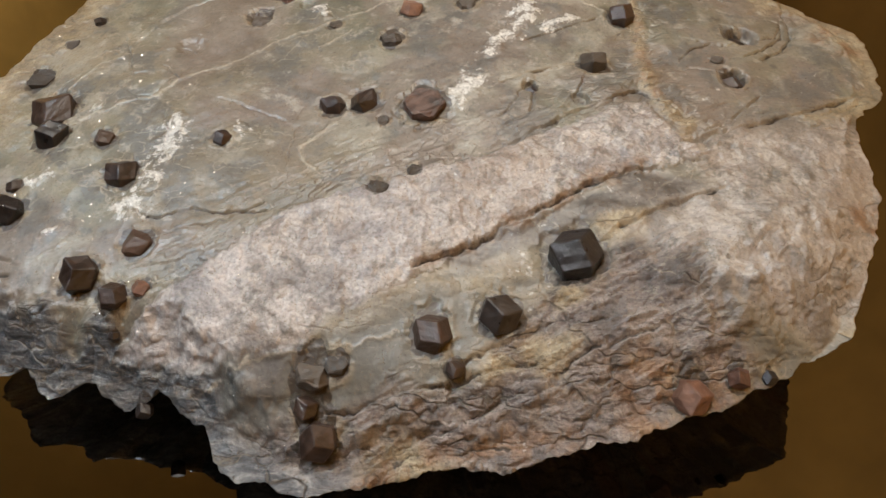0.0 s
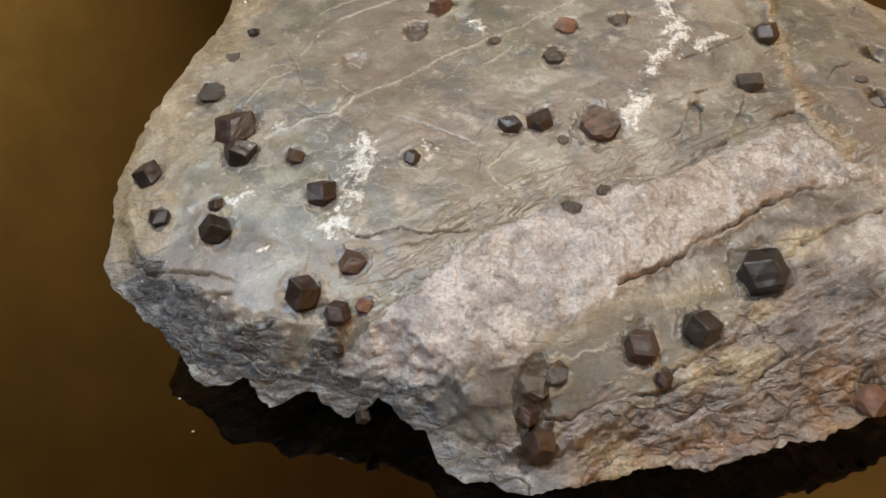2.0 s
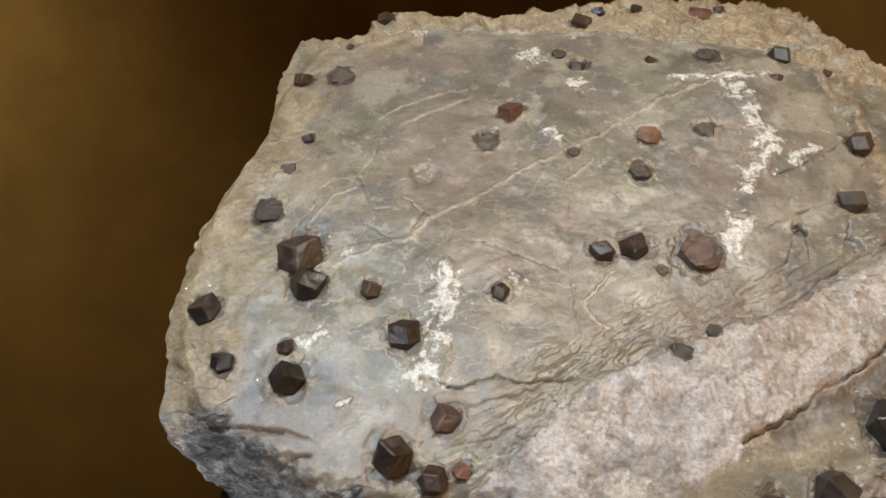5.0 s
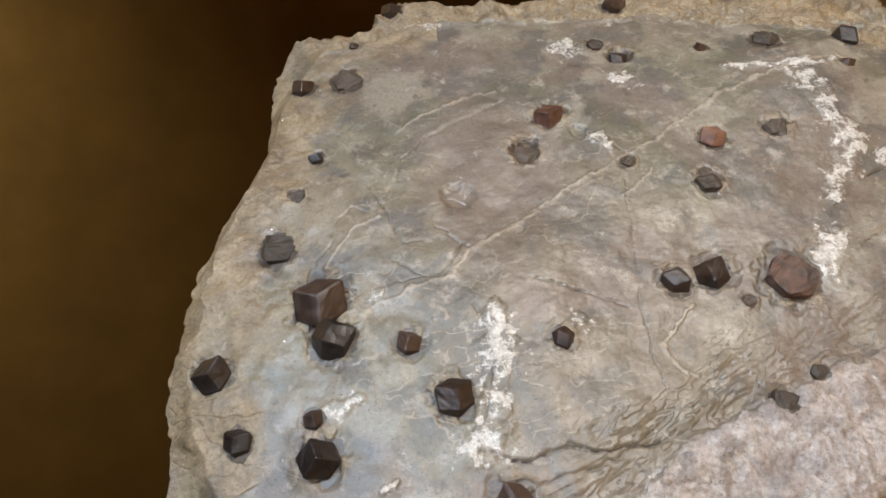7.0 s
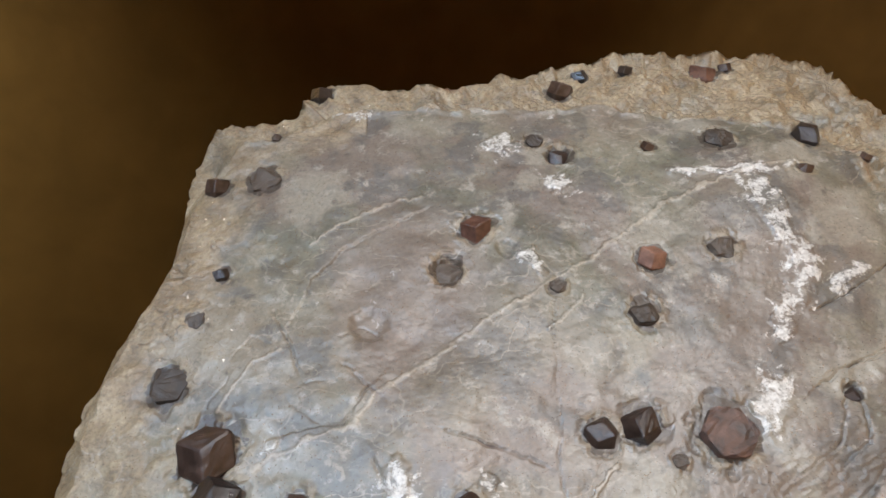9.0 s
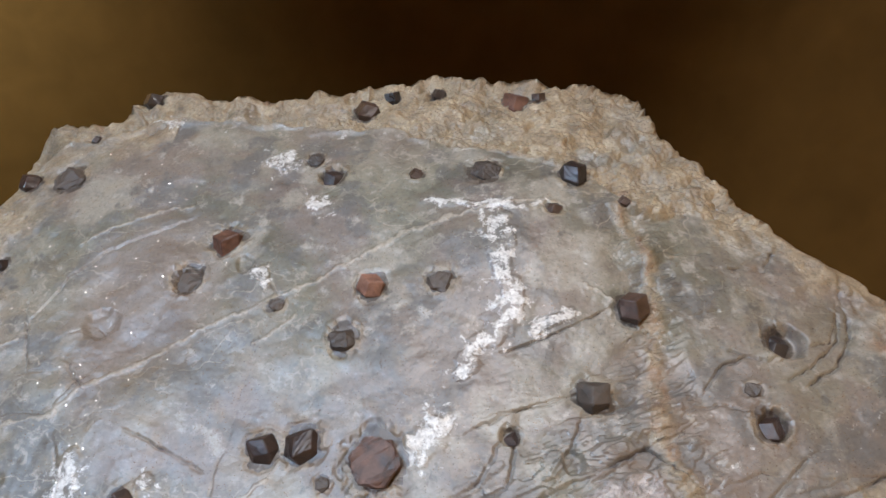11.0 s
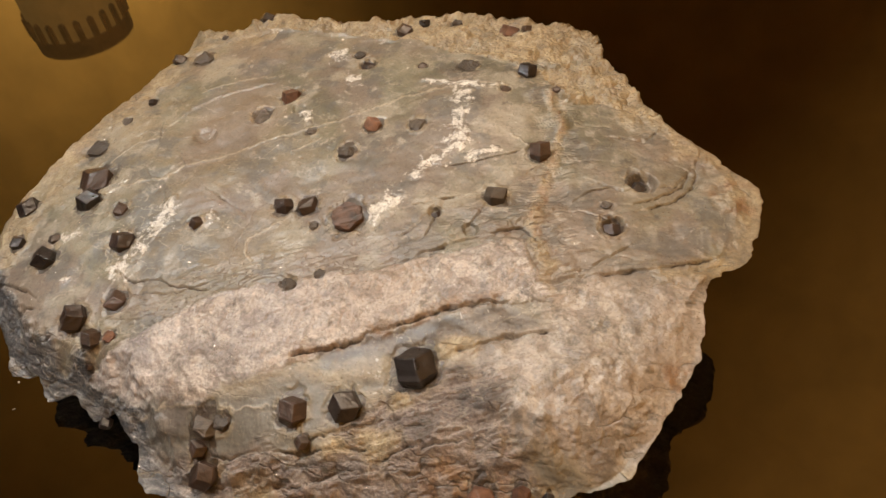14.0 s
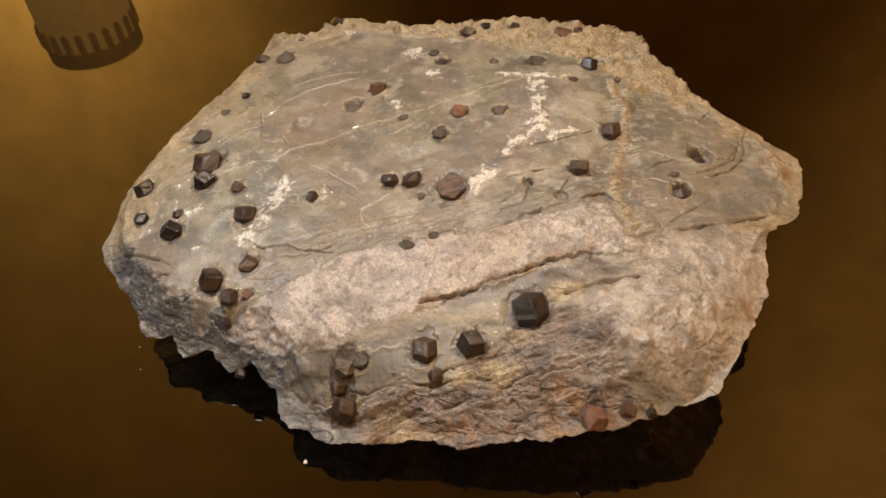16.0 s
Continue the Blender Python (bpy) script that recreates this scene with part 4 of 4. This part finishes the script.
garnet(-0.052, 0.184, 0.0180, DULL_GARNET, 60, (30, 10), 0.32, 0.8, worn=0.26)
garnet(-0.042, 0.187, 0.0120, DULL_GARNET, 15, (20, -15), 0.32, worn=0.26)
garnet(-0.056, 0.174, 0.0120, GARNET, 40, (30, 0), 0.25)
garnet(-0.050, 0.165, 0.0190, GARNET, 0, (48, 0), 0.10)
garnet(0.112, 0.184, 0.0180, RED_GARNET, 25, (40, 0), 0.15)
garnet(0.133, 0.190, 0.0110, RED_GARNET, 70, (40, 10), 0.15)
garnet(0.147, 0.192, 0.0075, BLACK_GARNET, 10, (30, 0), 0.35)
garnet(-0.029, 0.269, 0.0115, DULL_GARNET, 30, (10, 0), 0.32, 0.7, worn=0.26)
garnet(-0.012, 0.279, 0.0080, DULL_GARNET, 5, (10, 0), 0.32, 0.7, worn=0.26)
# along the far rim
garnet(-0.176, 0.550, 0.0150, BLACK_GARNET, 40, (-10, 0), 0.30)
garnet(-0.040, 0.535, 0.0160, GARNET, 15, (0, 0), 0.30)
garnet(-0.026, 0.548, 0.0110, BLACK_GARNET, 65, (0, 0), 0.30)
garnet(0.001, 0.550, 0.0100, BLACK_GARNET, 20, (0, 0), 0.30)
garnet(0.047, 0.545, 0.0190, RED_GARNET, 35, (0, 0), 0.30)
garnet(0.060, 0.548, 0.0095, GARNET, 50, (0, 0), 0.30)
garnet(-0.200, 0.514, 0.0065, GARNET, 10, (0, 0), 0.25)
garnet(-0.229, 0.398, 0.0095, DULL_GARNET, 60, (0, 0), 0.35, worn=0.26)

build_rock()


# ---- the table and the room ----
table = tagged(new("display_table"), "display table with a dark mirror-polished brown top", "table")
bm = bmesh.new()
box(bm, (-1.6, -1.2, TABLE - 0.03), (1.6, 2.0, TABLE))
bmesh.ops.bevel(bm, geom=bm.edges[:], offset=0.004, segments=2, affect="EDGES")
part("tabletop", bm, TABLE_TOP, table)
bm = bmesh.new()
box(bm, (-1.3, -0.9, -0.88), (1.3, 1.7, TABLE - 0.03))
part("plinth", bm, LAMP_DARK, table, "dark brown plinth")
bm = bmesh.new()
box(bm, (-2.8, -2.4, -0.92), (2.8, 3.0, -0.88))
tagged(part("floor", bm, FLOOR), "dark carpet floor of a dim room", "floor", kind="structure")


def build_ceiling():
    """A shallow vault that springs from the walls."""
    bm = bmesh.new()
    n = 40
    for lift in (0.0, 0.06):
        grid = []
        for j in range(n + 1):
            row = []
            for i in range(n + 1):
                u, v = math.sin((i / n - 0.5) * math.pi), math.sin((j / n - 0.5) * math.pi)
                rise = math.sqrt(max(1 - abs(u) ** 2.6, 0)) * math.sqrt(max(1 - abs(v) ** 2.6, 0))
                row.append(bm.verts.new((2.72 * u, 0.3 + 2.62 * v, 0.5 + 2.1 * rise + lift)))
            grid.append(row)
        for j in range(n):
            for i in range(n):
                bm.faces.new((grid[j][i], grid[j][i + 1], grid[j + 1][i + 1], grid[j + 1][i]))
    return tagged(part("ceiling", bm, CEILING, smooth=True), "brown vaulted ceiling of a dim room", "ceiling", kind="structure")


build_ceiling()
for name, lo, hi in (("wall_north", (-2.8, 2.9, -0.88), (2.8, 3.0, 0.56)), ("wall_south", (-2.8, -2.4, -0.88), (2.8, -2.3, 0.56)),
                     ("wall_west", (-2.8, -2.3, -0.88), (-2.7, 2.9, 0.56)), ("wall_east", (2.7, -2.3, -0.88), (2.8, 2.9, 0.56))):
    bm = bmesh.new()
    box(bm, lo, hi)
    tagged(part(name, bm, WALL), "plain brown painted wall in dim light", "wall", kind="structure")


# ---- the lamp that the table top mirrors ----
def build_lamp(x, y, r, high):
    lamp = tagged(new("table_lamp"), "faintly glowing amber lamp with slotted dark collar on the table", "lamp")
    bm = bmesh.new()
    bmesh.ops.create_cone(bm, cap_ends=True, segments=64, radius1=r * 0.94, radius2=r, depth=high, matrix=pose(x, y, TABLE + high / 2))
    bmesh.ops.bevel(bm, geom=[e for e in bm.edges if abs(e.verts[0].co.z - e.verts[1].co.z) < 1e-5], offset=0.003, segments=2, affect="EDGES")
    part("shade", bm, SHADE, lamp)
    bm = bmesh.new()
    for z0, z1, ra in ((high - 0.028, high + 0.004, r * 1.012),):
        bmesh.ops.create_cone(bm, cap_ends=True, segments=64, radius1=ra, radius2=ra, depth=z1 - z0, matrix=pose(x, y, TABLE + (z0 + z1) / 2))
    part("collar", bm, LAMP_BROWN, lamp, "dark brown collar")
    for i in range(22):
        a = 2 * math.pi * i / 22
        bm = bmesh.new()
        vs = box(bm, (-0.006, -0.007, -0.020), (0.006, 0.007, 0.020))
        bmesh.ops.bevel(bm, geom=bm.edges[:], offset=0.003, segments=2, affect="EDGES")
        bm.transform(pose(x + (r * 0.985) * math.cos(a), y + (r * 0.985) * math.sin(a), TABLE + high - 0.046, 0, 0, math.degrees(a) + 90))
        part("slot", bm, LAMP_BROWN, lamp)
    return lamp


build_lamp(-0.92, 1.05, 0.088, 0.250)


def chip(x, y, size, turn, mat):
    """A crumb of rock that has fallen on the table."""
    rng = random.Random(int(1e4 * (x + 2) + 1e5 * y))
    bm = bmesh.new()
    bmesh.ops.convex_hull(bm, input=[bm.verts.new((rng.uniform(-1, 1), rng.uniform(-0.7, 0.7), rng.uniform(0, 0.8))) for _ in range(14)])
    lowest = min(v.co.z for v in bm.verts)
    bm.transform(pose(x, y, TABLE - size * lowest, 0, 0, turn) @ Matrix.Scale(size, 4))
    return tagged(part("stone_chip", bm, mat), "tiny pale crumb of rock on the mirror table", "stone chip", "crumbs on the table")


CRUMB = plain_material("pale_crumb", (0.6, 0.57, 0.5), 0.6, 0, 400, 0.3)
for args in ((-0.245, 0.210, 0.0011, 20), (-0.076, 0.140, 0.0022, 70), (-0.233, 0.190, 0.0009, 5), (0.20, 0.152, 0.0010, 40)):
    chip(*args, CRUMB)
